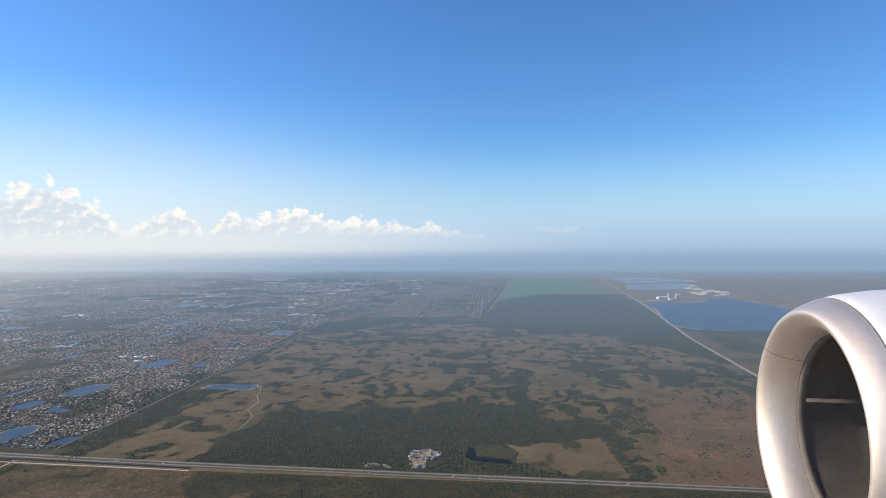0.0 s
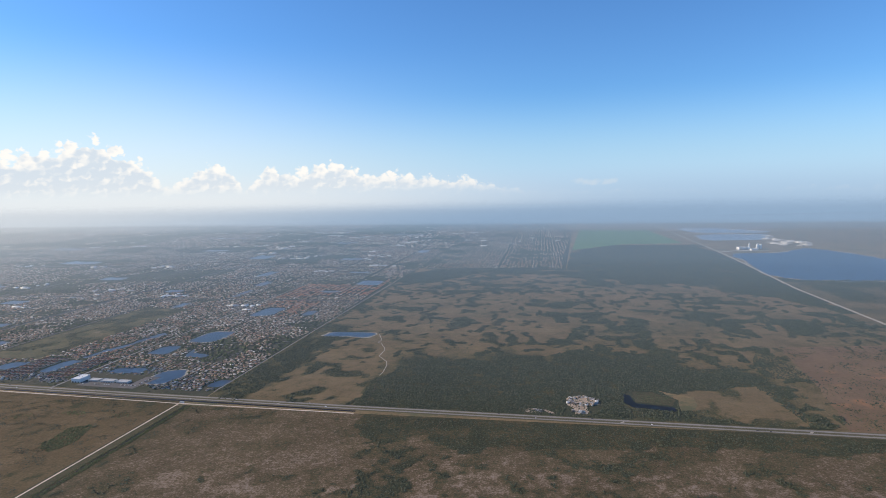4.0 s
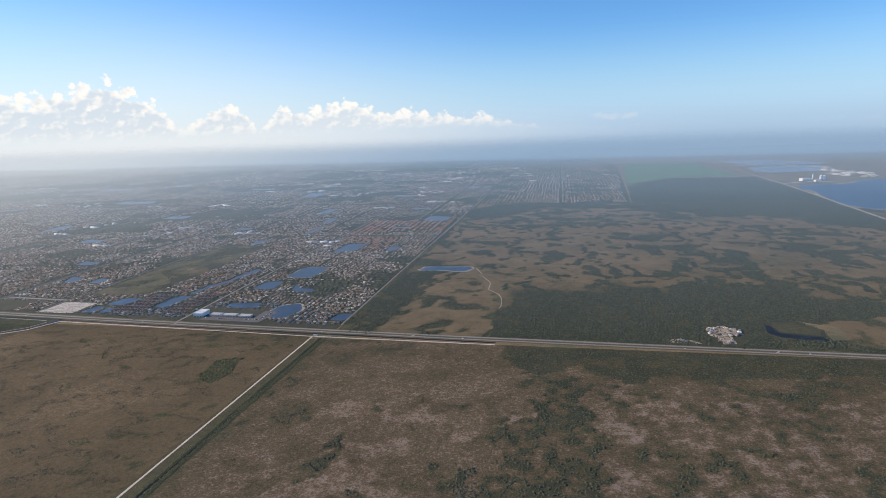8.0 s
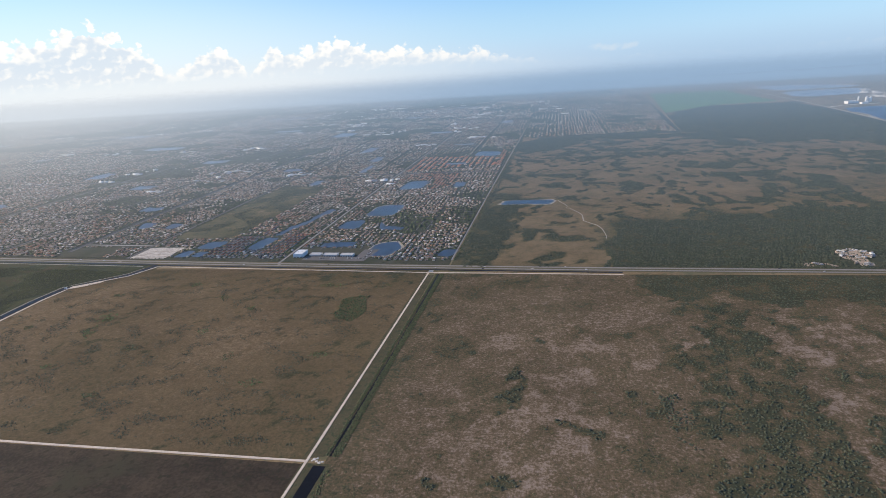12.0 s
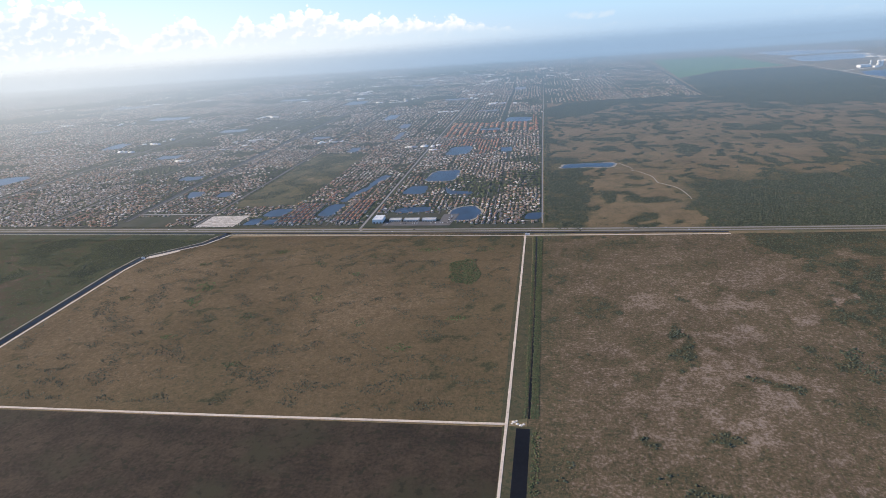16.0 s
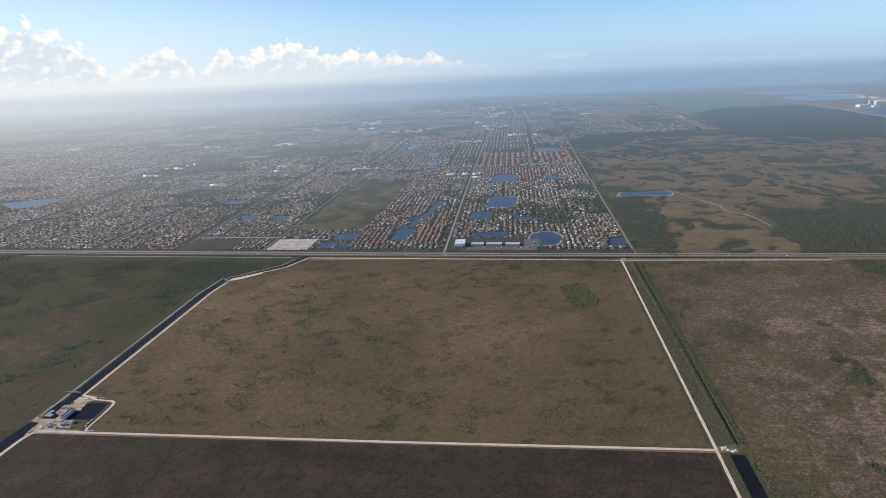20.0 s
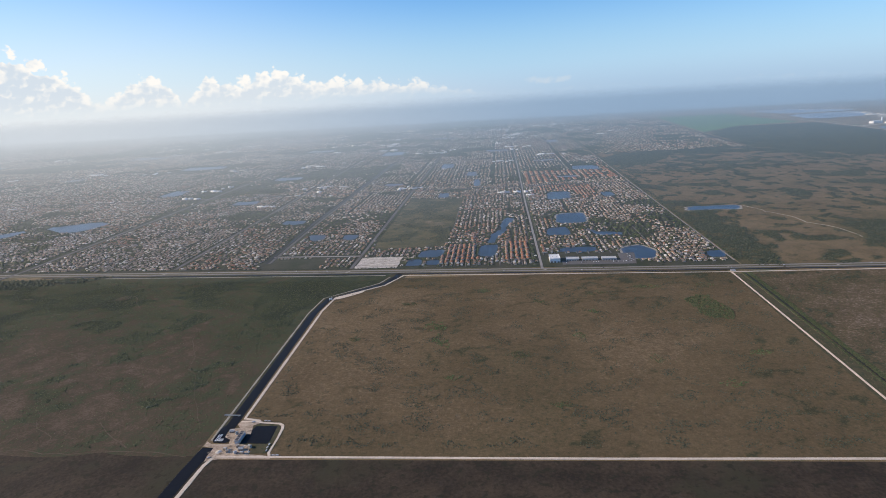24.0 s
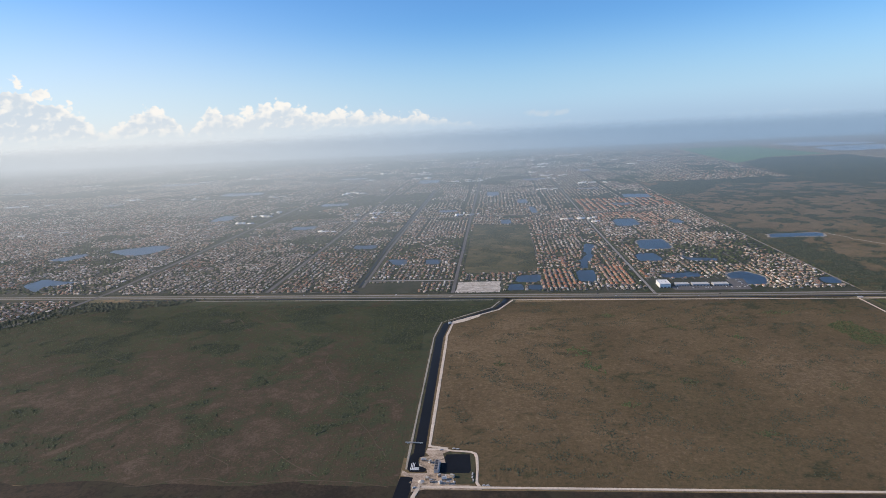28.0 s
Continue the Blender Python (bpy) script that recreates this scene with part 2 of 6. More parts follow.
M_MARL = covered("marl_prairie", ((0.0, (0.245, 0.192, 0.148)), (0.20, (0.178, 0.134, 0.092)), (0.38, (0.124, 0.092, 0.056)), (0.56, (0.096, 0.076, 0.042)), (0.74, (0.070, 0.064, 0.035)), (0.95, (0.046, 0.052, 0.031))), 2.0, 5.0, (0.85, 0.62))
M_PLAIN = surface("dry_marl_plain", (0.070, 0.057, 0.030), (0.164, 0.123, 0.066), 48, 2.0, bump=0.9, contrast=(0.40, 0.60))
M_NORTH = covered("wooded_prairie", ((0.08, (0.178, 0.131, 0.074)), (0.30, (0.144, 0.110, 0.061)), (0.46, (0.102, 0.089, 0.048)), (0.60, (0.066, 0.068, 0.040)), (0.85, (0.047, 0.054, 0.035))), 2.6, 10.0, (0.42, 0.36))
M_PRAIRIE = surface("dry_prairie", (0.160, 0.118, 0.060), (0.245, 0.176, 0.092), 70, 3, bump=0.8, contrast=(0.40, 0.60), specks=(0.118, 0.108, 0.056), speck_scale=11, speck_from=0.55, third=(0.108, 0.108, 0.056), third_scale=90, third_from=0.53)
M_GREENMARSH = covered("green_marsh", ((0.02, (0.118, 0.088, 0.062)), (0.22, (0.084, 0.062, 0.041)), (0.42, (0.066, 0.057, 0.034)), (0.58, (0.062, 0.070, 0.036)), (0.76, (0.053, 0.064, 0.034)), (0.95, (0.038, 0.046, 0.028))), 1.8, 6.0, (0.66, 0.56))
M_REDPLOT = surface("cleared_plot", (0.13, 0.085, 0.050), (0.20, 0.135, 0.080), 60, 4, bump=0.4, third=(0.27, 0.14, 0.07), third_scale=40, third_from=0.57)
M_FIELD = surface("green_field", (0.085, 0.160, 0.056), (0.120, 0.205, 0.076), 120, 6)
M_PIT = surface("milky_quarry_water", (0.17, 0.225, 0.285), (0.24, 0.295, 0.35), 160, 8, rough=0.4, spec=0.2)
M_TOWN = surface("suburb_lawn", (0.034, 0.041, 0.024), (0.074, 0.070, 0.047), 40, 6, third=(0.034, 0.044, 0.022), third_scale=70, third_from=0.52)
M_PARK = surface("park_grass", (0.050, 0.058, 0.027), (0.130, 0.108, 0.054), 34, 4, bump=0.4, contrast=(0.40, 0.60), third=(0.175, 0.135, 0.078), third_scale=45, third_from=0.56)
M_LAWN = surface("green_lawn", (0.070, 0.105, 0.040), (0.100, 0.135, 0.055), 30, 4)
M_ROAD = surface("asphalt", (0.20, 0.185, 0.165), (0.29, 0.265, 0.235), 30, 2, rough=0.85)
M_AVENUE = surface("avenue_concrete", (0.22, 0.205, 0.19), (0.31, 0.29, 0.265), 30, 2, rough=0.85)
M_STREET = surface("street_asphalt", (0.10, 0.095, 0.088), (0.16, 0.15, 0.14), 30, 2, rough=0.85)
M_VERGE = surface("mown_verge", (0.082, 0.080, 0.044), (0.130, 0.112, 0.066), 30, 3)
M_LIME = surface("limestone_track", (0.50, 0.42, 0.33), (0.72, 0.61, 0.49), 12, 1.5, rough=0.95)
M_LOT = surface("graded_gravel", (0.30, 0.27, 0.235), (0.66, 0.60, 0.52), 9, 1.6, rough=0.95, contrast=(0.40, 0.60), third=(0.27, 0.225, 0.18), third_scale=8, third_from=0.54)
M_PATH = surface("worn_path", (0.074, 0.056, 0.038), (0.125, 0.096, 0.066), 9, 1.2)
M_BANK = surface("marl_bank", (0.27, 0.24, 0.19), (0.42, 0.38, 0.31), 14, 2, rough=0.95)
M_WATER = surface("canal_water", (0.012, 0.013, 0.015), (0.018, 0.019, 0.022), 60, 3, rough=0.35, spec=0.05, bump=0.02)
M_POND = surface("pond_water", (0.026, 0.036, 0.050), (0.036, 0.046, 0.060), 60, 3, rough=0.28, spec=0.30, bump=0.03)
M_LAKE = surface("lake_water", (0.030, 0.060, 0.110), (0.040, 0.074, 0.130), 160, 8, rough=0.38, spec=0.14, bump=0.06)
M_TREE = surface("tree_leaves", (0.68, 0.70, 0.68), W1, 9, 1.0, rough=0.75, island=((0.064, 0.078, 0.047), (0.083, 0.095, 0.057), (0.052, 0.066, 0.044), (0.104, 0.109, 0.068), (0.072, 0.085, 0.055)))
M_SCRUB = surface("scrub_leaves", (0.7, 0.72, 0.7), W1, 9, 1.0, rough=0.8, island=((0.100, 0.106, 0.046), (0.122, 0.120, 0.056), (0.140, 0.120, 0.066), (0.104, 0.108, 0.048), (0.165, 0.135, 0.084)))
M_BUSHGROUND = surface("rough_verge", (0.058, 0.054, 0.028), (0.092, 0.080, 0.042), 14, 1.2, bump=0.4, contrast=(0.40, 0.60), specks=(0.045, 0.054, 0.026), speck_scale=4, speck_from=0.52)
M_THICKET = surface("bright_thicket_leaves", (0.7, 0.72, 0.7), W1, 9, 1.0, rough=0.75, island=((0.086, 0.130, 0.046), (0.112, 0.150, 0.056), (0.074, 0.108, 0.042), (0.126, 0.152, 0.066)))
M_BUSH = surface("thicket_leaves", (0.7, 0.72, 0.7), W1, 9, 1.0, rough=0.75, island=((0.076, 0.096, 0.041), (0.098, 0.116, 0.049), (0.062, 0.080, 0.037), (0.114, 0.122, 0.058)))
M_TOWNTREE = surface("garden_leaves", (0.6, 0.62, 0.6), W1, 9, 1.0, rough=0.75, island=((0.062, 0.080, 0.036), (0.088, 0.108, 0.046), (0.050, 0.064, 0.032), (0.110, 0.122, 0.058)))
M_ROOF = surface("roof_tiles", (0.8, 0.8, 0.8), W1, 5, 0.6, rough=0.8, island=((0.30, 0.19, 0.13), (0.29, 0.24, 0.20), (0.17, 0.16, 0.155), (0.54, 0.47, 0.39), (0.38, 0.215, 0.135), (0.74, 0.70, 0.64), (0.22, 0.165, 0.13), (0.34, 0.25, 0.18)))
M_WARMROOF = surface("rust_roof_tiles", (0.8, 0.8, 0.8), W1, 5, 0.6, rough=0.8, island=((0.34, 0.18, 0.11), (0.28, 0.17, 0.12), (0.40, 0.22, 0.14), (0.24, 0.19, 0.16), (0.62, 0.56, 0.48), (0.32, 0.15, 0.09)))
M_PALEROOF = surface("pale_roof_tiles", (0.8, 0.8, 0.8), W1, 5, 0.6, rough=0.8, island=((0.37, 0.31, 0.26), (0.28, 0.245, 0.215), (0.74, 0.70, 0.64), (0.36, 0.25, 0.18), (0.24, 0.20, 0.175), (0.48, 0.41, 0.33)))
M_TERRA = surface("terracotta_tiles", (0.8, 0.8, 0.8), W1, 5, 0.6, rough=0.8, island=((0.36, 0.150, 0.075), (0.43, 0.185, 0.095), (0.31, 0.150, 0.090), (0.40, 0.240, 0.155)))
M_WALL = surface("house_stucco", (0.8, 0.8, 0.8), W1, 4, 0.5, rough=0.9, island=((0.50, 0.43, 0.34), (0.62, 0.56, 0.48), (0.42, 0.33, 0.25), (0.54, 0.43, 0.31)))
M_ROOF_ONE = surface("single_roof_tiles", (0.8, 0.8, 0.8), W1, 5, 0.6, rough=0.8, single=True, island=((0.30, 0.19, 0.13), (0.29, 0.24, 0.20), (0.17, 0.16, 0.155), (0.54, 0.47, 0.39), (0.38, 0.215, 0.135), (0.74, 0.70, 0.64), (0.22, 0.165, 0.13), (0.34, 0.25, 0.18)))
M_TERRA_ONE = surface("single_terracotta", (0.8, 0.8, 0.8), W1, 5, 0.6, rough=0.8, single=True, island=((0.34, 0.160, 0.090), (0.40, 0.190, 0.105), (0.29, 0.165, 0.110), (0.38, 0.250, 0.170)))
M_WHITE = surface("white_wall", (0.66, 0.66, 0.64), (0.80, 0.80, 0.78), 6, 0.7, rough=0.7)
M_GREY = surface("flat_roof", (0.42, 0.42, 0.41), (0.58, 0.57, 0.55), 8, 0.8, rough=0.85)
M_YARD = surface("rutted_yard", (0.24, 0.18, 0.125), (0.56, 0.45, 0.34), 7, 1.0, contrast=(0.38, 0.62), third=(0.17, 0.135, 0.095), third_scale=6, third_from=0.55)
M_SAND = surface("quarry_rock", (0.50, 0.45, 0.37), (0.70, 0.65, 0.56), 40, 3)


# ---- shapes ----
def inside(pts, ring):
    """Which of the points lie in the ring."""
    x, y = pts[:, 0], pts[:, 1]
    hit = np.zeros(len(pts), bool)
    for (x0, y0), (x1, y1) in zip(ring, ring[1:] + ring[:1]):
        if y0 != y1:
            hit ^= ((y0 > y) != (y1 > y)) & (x < (x1 - x0) * (y - y0) / (y1 - y0) + x0)
    return hit


def near_line(pts, line, far):
    """Which of the points lie within far of the polyline."""
    got = np.zeros(len(pts), bool)
    for a, c in zip(line, line[1:]):
        a, d = np.array(a, float), np.subtract(c, a)
        s = np.clip(((pts - a) @ d) / (d @ d), 0, 1)
        got |= np.hypot(*(pts - a - s[:, None] * d).T) < far
    return got


def fbm(x, y, size, seed, octaves=4, gain=0.5):
    """Smooth fractal noise over the plan, about -1 to 1, for arrays of places."""
    x, y = np.asarray(x, float) / size + seed * 7.31, np.asarray(y, float) / size + seed * 3.17
    total, amp, norm = 0.0, 1.0, 0.0
    for o in range(octaves):
        i, j = np.floor(x).astype(np.int64), np.floor(y).astype(np.int64)
        u, v = x - i, y - j
        u, v = u * u * u * (u * (u * 6 - 15) + 10), v * v * v * (v * (v * 6 - 15) + 10)

        def lattice(a, c):
            h = (a * 374761393 + c * 668265263 + (seed * 31 + o) * 1442695041) & 0xFFFFFFFF
            h = ((h ^ (h >> 13)) * 1274126177) & 0xFFFFFFFF
            return ((h ^ (h >> 16)) & 0xFFFF) / 32767.5 - 1.0

        low = lattice(i, j) * (1 - u) + lattice(i + 1, j) * u
        high = lattice(i, j + 1) * (1 - u) + lattice(i + 1, j + 1) * u
        total, norm = total + amp * (low * (1 - v) + high * v), norm + amp
        x, y, amp = x * 2.03 + 0.37, y * 2.03 + 0.71, amp * gain
    return total / norm * 1.5


def step_up(v, lo, hi):
    t = np.clip((v - lo) / (hi - lo), 0, 1)
    return t * t * (3 - 2 * t)


def soft_inside(x, y, ring, amp=10.0, size=30.0, seed=3):
    """Inside a ring whose edge wanders by about amp."""
    return inside(np.stack([x + amp * fbm(x, y, size, seed), y + amp * fbm(x, y, size, seed + 1)], 1), list(ring)).astype(float)


def rounded(ring, times=2):
    for _ in range(times):
        ring = [tuple(np.add(np.multiply(a, w), np.multiply(c, 1 - w))) for a, c in zip(ring, ring[1:] + ring[:1]) for w in (0.84, 0.16)]
    return ring


def grown(ring, by):
    mid = np.mean(ring, 0)
    return [tuple(np.array(p) + (np.array(p) - mid) / np.linalg.norm(np.array(p) - mid) * by) for p in ring]


def frayed(ring, step=7.0, amp=6.0):
    """The ring with a ragged, natural edge."""
    out = []
    for a, c in zip(ring, ring[1:] + ring[:1]):
        n = max(1, int(math.dist(a, c) / step))
        for k in range(n):
            x, y = np.add(a, np.multiply(np.subtract(c, a), k / n))
            v = noise.noise_vector(Vector((x * 0.045, y * 0.045, 3.0))) + 0.5 * noise.noise_vector(Vector((x * 0.12, y * 0.12, 8.0)))
            out.append((float(x) + amp * v.x, float(y) + amp * v.y))
    return out


def link(name, bm, material, parent=None):
    me = bpy.data.meshes.new(name)
    bm.normal_update()
    bm.to_mesh(me)
    bm.free()
    for m in material if isinstance(material, (list, tuple)) else [material]:
        me.materials.append(m)
    ob = new(name, me)
    ob.parent = parent
    return ob


def part(name, bm, material, parent, label=""):
    """One mesh under a thing or a part."""
    return tagged(link(name, bm, material, parent), label)


def slab(ring, z0, z1, bm=None):
    """A flat slab with the outline ring."""
    bm = bm or bmesh.new()
    lo = [bm.verts.new((x, y, z0)) for x, y in ring]
    hi = [bm.verts.new((x, y, z1)) for x, y in ring]
    bm.faces.new(hi)
    for n in range(len(ring)):
        k = (n + 1) % len(ring)
        bm.faces.new((lo[n], lo[k], hi[k], hi[n]))
    return bm


def ribbon(line, width, z0, z1, bm=None, step=0.0, wobble=0.0):
    """A band along a polyline, with thickness, cambered edges and mitred bends."""
    bm = bm or bmesh.new()
    if step:
        fine = []
        for a, c in zip(line, line[1:]):
            n = max(1, int(math.dist(a, c) / step))
            fine += [tuple(np.add(a, np.multiply(np.subtract(c, a), k / n))) for k in range(n)]
        line = fine + [line[-1]]
    p = np.array(line, float)
    d = np.gradient(p, axis=0)
    d /= np.linalg.norm(d, axis=1)[:, None]
    side = np.stack([-d[:, 1], d[:, 0]], 1)
    rows = []
    for n in range(len(p)):
        w = width / 2 * (1 + (wobble * (noise.noise(Vector((p[n][0] * 0.06, p[n][1] * 0.06, width))) if wobble else 0)))
        rows.append([bm.verts.new((*(p[n] + side[n] * s * w), z)) for s, z in ((-1.15, z0), (-1, z1), (1, z1), (1.15, z0))])
    for a, c in zip(rows, rows[1:]):
        for k in range(3):
            bm.faces.new((a[k], a[k + 1], c[k + 1], c[k]))
    return bm


def box(bm, x0, x1, y0, y1, z0, z1):
    vs = [bm.verts.new((x, y, z)) for z in (z0, z1) for x, y in ((x0, y0), (x1, y0), (x1, y1), (x0, y1))]
    for f in ((0, 3, 2, 1), (4, 5, 6, 7), (0, 1, 5, 4), (1, 2, 6, 5), (2, 3, 7, 6), (3, 0, 4, 7)):
        bm.faces.new([vs[n] for n in f])
    return bm


def many(name, shapes, place, turn, size, materials, seed=0):
    """One mesh of many small pieces: shapes are (verts, faces, slots) and each piece takes one of them in turn."""
    rng = np.random.default_rng(seed)
    pick = rng.integers(0, len(shapes), len(place))
    vs, ls, starts, slots, base, loop = [], [], [], [], 0, 0
    for k, (v, faces, slot) in enumerate(shapes):
        sel = pick == k
        n = int(sel.sum())
        if not n:
            continue
        v = np.array(v, float)
        c, s = np.cos(turn[sel])[:, None], np.sin(turn[sel])[:, None]
        q = v[None] * size[sel][:, None, :]
        q = np.stack([q[..., 0] * c - q[..., 1] * s, q[..., 0] * s + q[..., 1] * c, q[..., 2]], -1) + place[sel][:, None, :]
        flat = np.concatenate([np.array(f) for f in faces])
        count = np.array([len(f) for f in faces])
        first = np.r_[0, np.cumsum(count)[:-1]]
        vs.append(q.reshape(-1, 3))
        ls.append((flat[None] + (base + np.arange(n) * len(v))[:, None]).ravel())
        starts.append((first[None] + (loop + np.arange(n) * len(flat))[:, None]).ravel())
        slots.append(np.tile(slot, n))
        base, loop = base + n * len(v), loop + n * len(flat)
    me = bpy.data.meshes.new(name)
    vs, ls, starts, slots = np.concatenate(vs), np.concatenate(ls), np.concatenate(starts), np.concatenate(slots)
    me.vertices.add(len(vs))
    me.vertices.foreach_set("co", vs.astype(np.float32).ravel())
    me.loops.add(len(ls))
    me.loops.foreach_set("vertex_index", ls.astype(np.int32))
    me.polygons.add(len(starts))
    me.polygons.foreach_set("loop_start", starts.astype(np.int32))
    for m in materials:
        me.materials.append(m)
    me.polygons.foreach_set("material_index", slots.astype(np.int32))
    me.update(calc_edges=True)
    return new(name, me)


def house_shapes():
    """Houses 1 x 1 x 1: walls below 0.55, above them a hipped or gabled roof with eaves; one has an L plan."""
    out = []
    w = [(x, y, z) for z in (0, 0.56) for x, y in ((-0.46, -0.46), (0.46, -0.46), (0.46, 0.46), (-0.46, 0.46))]
    wf = [(0, 1, 5, 4), (1, 2, 6, 5), (2, 3, 7, 6), (3, 0, 4, 7)]
    for ridge, dx in ((0.22, 0.0), (0.30, 0.05), (0.5, 0.0), (0.12, 0.0)):
        r = [(-0.5, -0.5, 0.54), (0.5, -0.5, 0.54), (0.5, 0.5, 0.54), (-0.5, 0.5, 0.54), (dx - ridge, 0, 1.0), (dx + ridge, 0, 1.0)]
        rf = [(0, 1, 5, 4), (1, 2, 5), (2, 3, 4, 5), (3, 0, 4)]
        out.append((w + r, [list(f) for f in wf] + [[8 + n for n in f] for f in rf], [0] * 4 + [1] * 4))
    w2 = [(x, y, z) for z in (0, 0.5) for x, y in ((0.06, -0.85), (0.44, -0.85), (0.44, -0.4), (0.06, -0.4))]
    r2 = [(0.02, -0.9, 0.5), (0.48, -0.9, 0.5), (0.48, -0.2, 0.5), (0.02, -0.2, 0.5), (0.25, -0.72, 0.86), (0.25, -0.2, 0.86)]
    v, f, s = out[0]
    f2 = [[14 + n for n in q] for q in wf] + [[22 + n for n in q] for q in ((0, 1, 4), (1, 2, 5, 4), (3, 0, 4, 5))]
    out.append((v + w2 + r2, f + f2, s + [0] * 4 + [1] * 3))
    return out


def small_crowns(kinds=8, seed=5):
    """Very small crowns for distant trees: an uneven dome of five faces each, standing on the ground."""
    rng, out = np.random.default_rng(seed), []
    for _ in range(kinds):
        turn = rng.uniform(0, 1.2)
        V = [(r * math.cos(a), r * math.sin(a), rng.uniform(-0.05, 0.22)) for k in range(5) for r, a in [(rng.uniform(0.40, 0.66), turn + (k + rng.uniform(-0.25, 0.25)) * math.tau / 5)]]
        V.append((*rng.uniform(-0.2, 0.2, 2), rng.uniform(0.72, 1.0)))
        out.append((V, [[k, (k + 1) % 5, 5] for k in range(5)], [0] * 5))
    return out


CROWN8, HOUSE = small_crowns(), house_shapes()
BOX = [([(x, y, z) for z in (0, 1) for x, y in ((-0.5, -0.5), (0.5, -0.5), (0.5, 0.5), (-0.5, 0.5))], [[4, 5, 6, 7], [0, 1, 5, 4], [1, 2, 6, 5], [2, 3, 7, 6], [3, 0, 4, 7]], [0] * 5)]


def stuff(name, label, category, shapes, pts, size, materials, seed=0, turn=None, z=0.0):
    rng = np.random.default_rng(seed + 11)
    place = np.c_[pts, np.full(len(pts), z)]
    ob = many(name, shapes, place, rng.uniform(0, 6.3, len(pts)) if turn is None else turn, size, materials, seed)
    return tagged(ob, label, category, kind="stuff")


def sprinkle(ring, count, seed, clump=0.0, size=60.0, stretch=1.0, loose=0.12, octaves=3):
    """Random points in a ring; clump: keep those where a noise of that size is over it."""
    rng = np.random.default_rng(seed)
    r = np.array(ring)
    pts = rng.uniform(r.min(0), r.max(0), (count, 2))
    pts = pts[inside(pts, list(ring))]
    if clump:
        keep = [noise.fractal(Vector((x / size / stretch, y / size, seed * 3.7)), 0.8, 2.1, octaves) + rng.uniform(-loose, loose) > clump for x, y in pts]
        pts = pts[np.array(keep, bool)]
    return pts


def tree_size(n, seed, lo, hi, tall=(0.48, 0.82)):
    tall = (0.5, 0.9) if hi < 1.45 else tall
    rng = np.random.default_rng(seed + 5)
    w = rng.uniform(lo, hi, n)
    return np.stack([w * rng.uniform(0.85, 1.2, n), w, w * rng.uniform(*tall, n)], 1)


def hwy(x, off=0.0):
    """The highway's middle line; it bends a little at the levee."""
    return (648.0 - 0.0225 * x if x > -600 else 661.5 - 0.052 * (x + 600)) + off


def haze_glow_material(name, colour, depth, far, rise):
    """Haze painted as the glow of a see-through sheet: clear at the ground, thickest at eye height, thinning above and
    towards the clear east; depth: its optical depth to the west and to the east.
    """
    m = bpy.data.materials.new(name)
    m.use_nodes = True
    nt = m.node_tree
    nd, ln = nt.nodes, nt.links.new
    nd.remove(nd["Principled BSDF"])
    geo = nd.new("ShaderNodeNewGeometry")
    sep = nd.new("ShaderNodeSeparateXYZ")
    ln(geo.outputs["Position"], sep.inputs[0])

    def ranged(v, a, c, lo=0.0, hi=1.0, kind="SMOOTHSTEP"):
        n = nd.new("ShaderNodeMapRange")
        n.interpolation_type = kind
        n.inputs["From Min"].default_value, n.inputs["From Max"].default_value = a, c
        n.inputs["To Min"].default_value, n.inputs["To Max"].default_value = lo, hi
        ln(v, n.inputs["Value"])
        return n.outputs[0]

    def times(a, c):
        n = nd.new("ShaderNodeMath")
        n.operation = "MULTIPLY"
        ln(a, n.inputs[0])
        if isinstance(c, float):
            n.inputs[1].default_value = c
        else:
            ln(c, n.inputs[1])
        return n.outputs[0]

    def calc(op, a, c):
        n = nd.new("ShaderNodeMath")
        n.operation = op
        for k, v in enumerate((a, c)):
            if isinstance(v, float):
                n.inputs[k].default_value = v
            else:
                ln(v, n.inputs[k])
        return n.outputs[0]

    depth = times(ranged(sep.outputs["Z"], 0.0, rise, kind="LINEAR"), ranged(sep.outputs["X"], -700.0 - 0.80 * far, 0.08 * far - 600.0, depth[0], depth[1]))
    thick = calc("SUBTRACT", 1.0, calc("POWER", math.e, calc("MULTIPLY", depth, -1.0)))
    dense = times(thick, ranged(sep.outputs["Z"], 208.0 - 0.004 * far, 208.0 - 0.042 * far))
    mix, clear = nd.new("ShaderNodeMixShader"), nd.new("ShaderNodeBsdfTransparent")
    haze_glow = nd.new("ShaderNodeEmission")
    # emission paints the scattered light, whiter to the west for the sun's glare
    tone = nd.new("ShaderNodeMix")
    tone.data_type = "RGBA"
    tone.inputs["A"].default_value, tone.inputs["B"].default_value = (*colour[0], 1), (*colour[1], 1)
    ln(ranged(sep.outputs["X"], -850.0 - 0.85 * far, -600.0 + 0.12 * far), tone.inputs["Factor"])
    ln(tone.outputs["Result"], haze_glow.inputs["Color"])
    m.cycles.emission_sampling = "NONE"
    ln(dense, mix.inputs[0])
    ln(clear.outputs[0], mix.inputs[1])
    ln(haze_glow.outputs[0], mix.inputs[2])
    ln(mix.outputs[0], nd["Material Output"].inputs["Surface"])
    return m


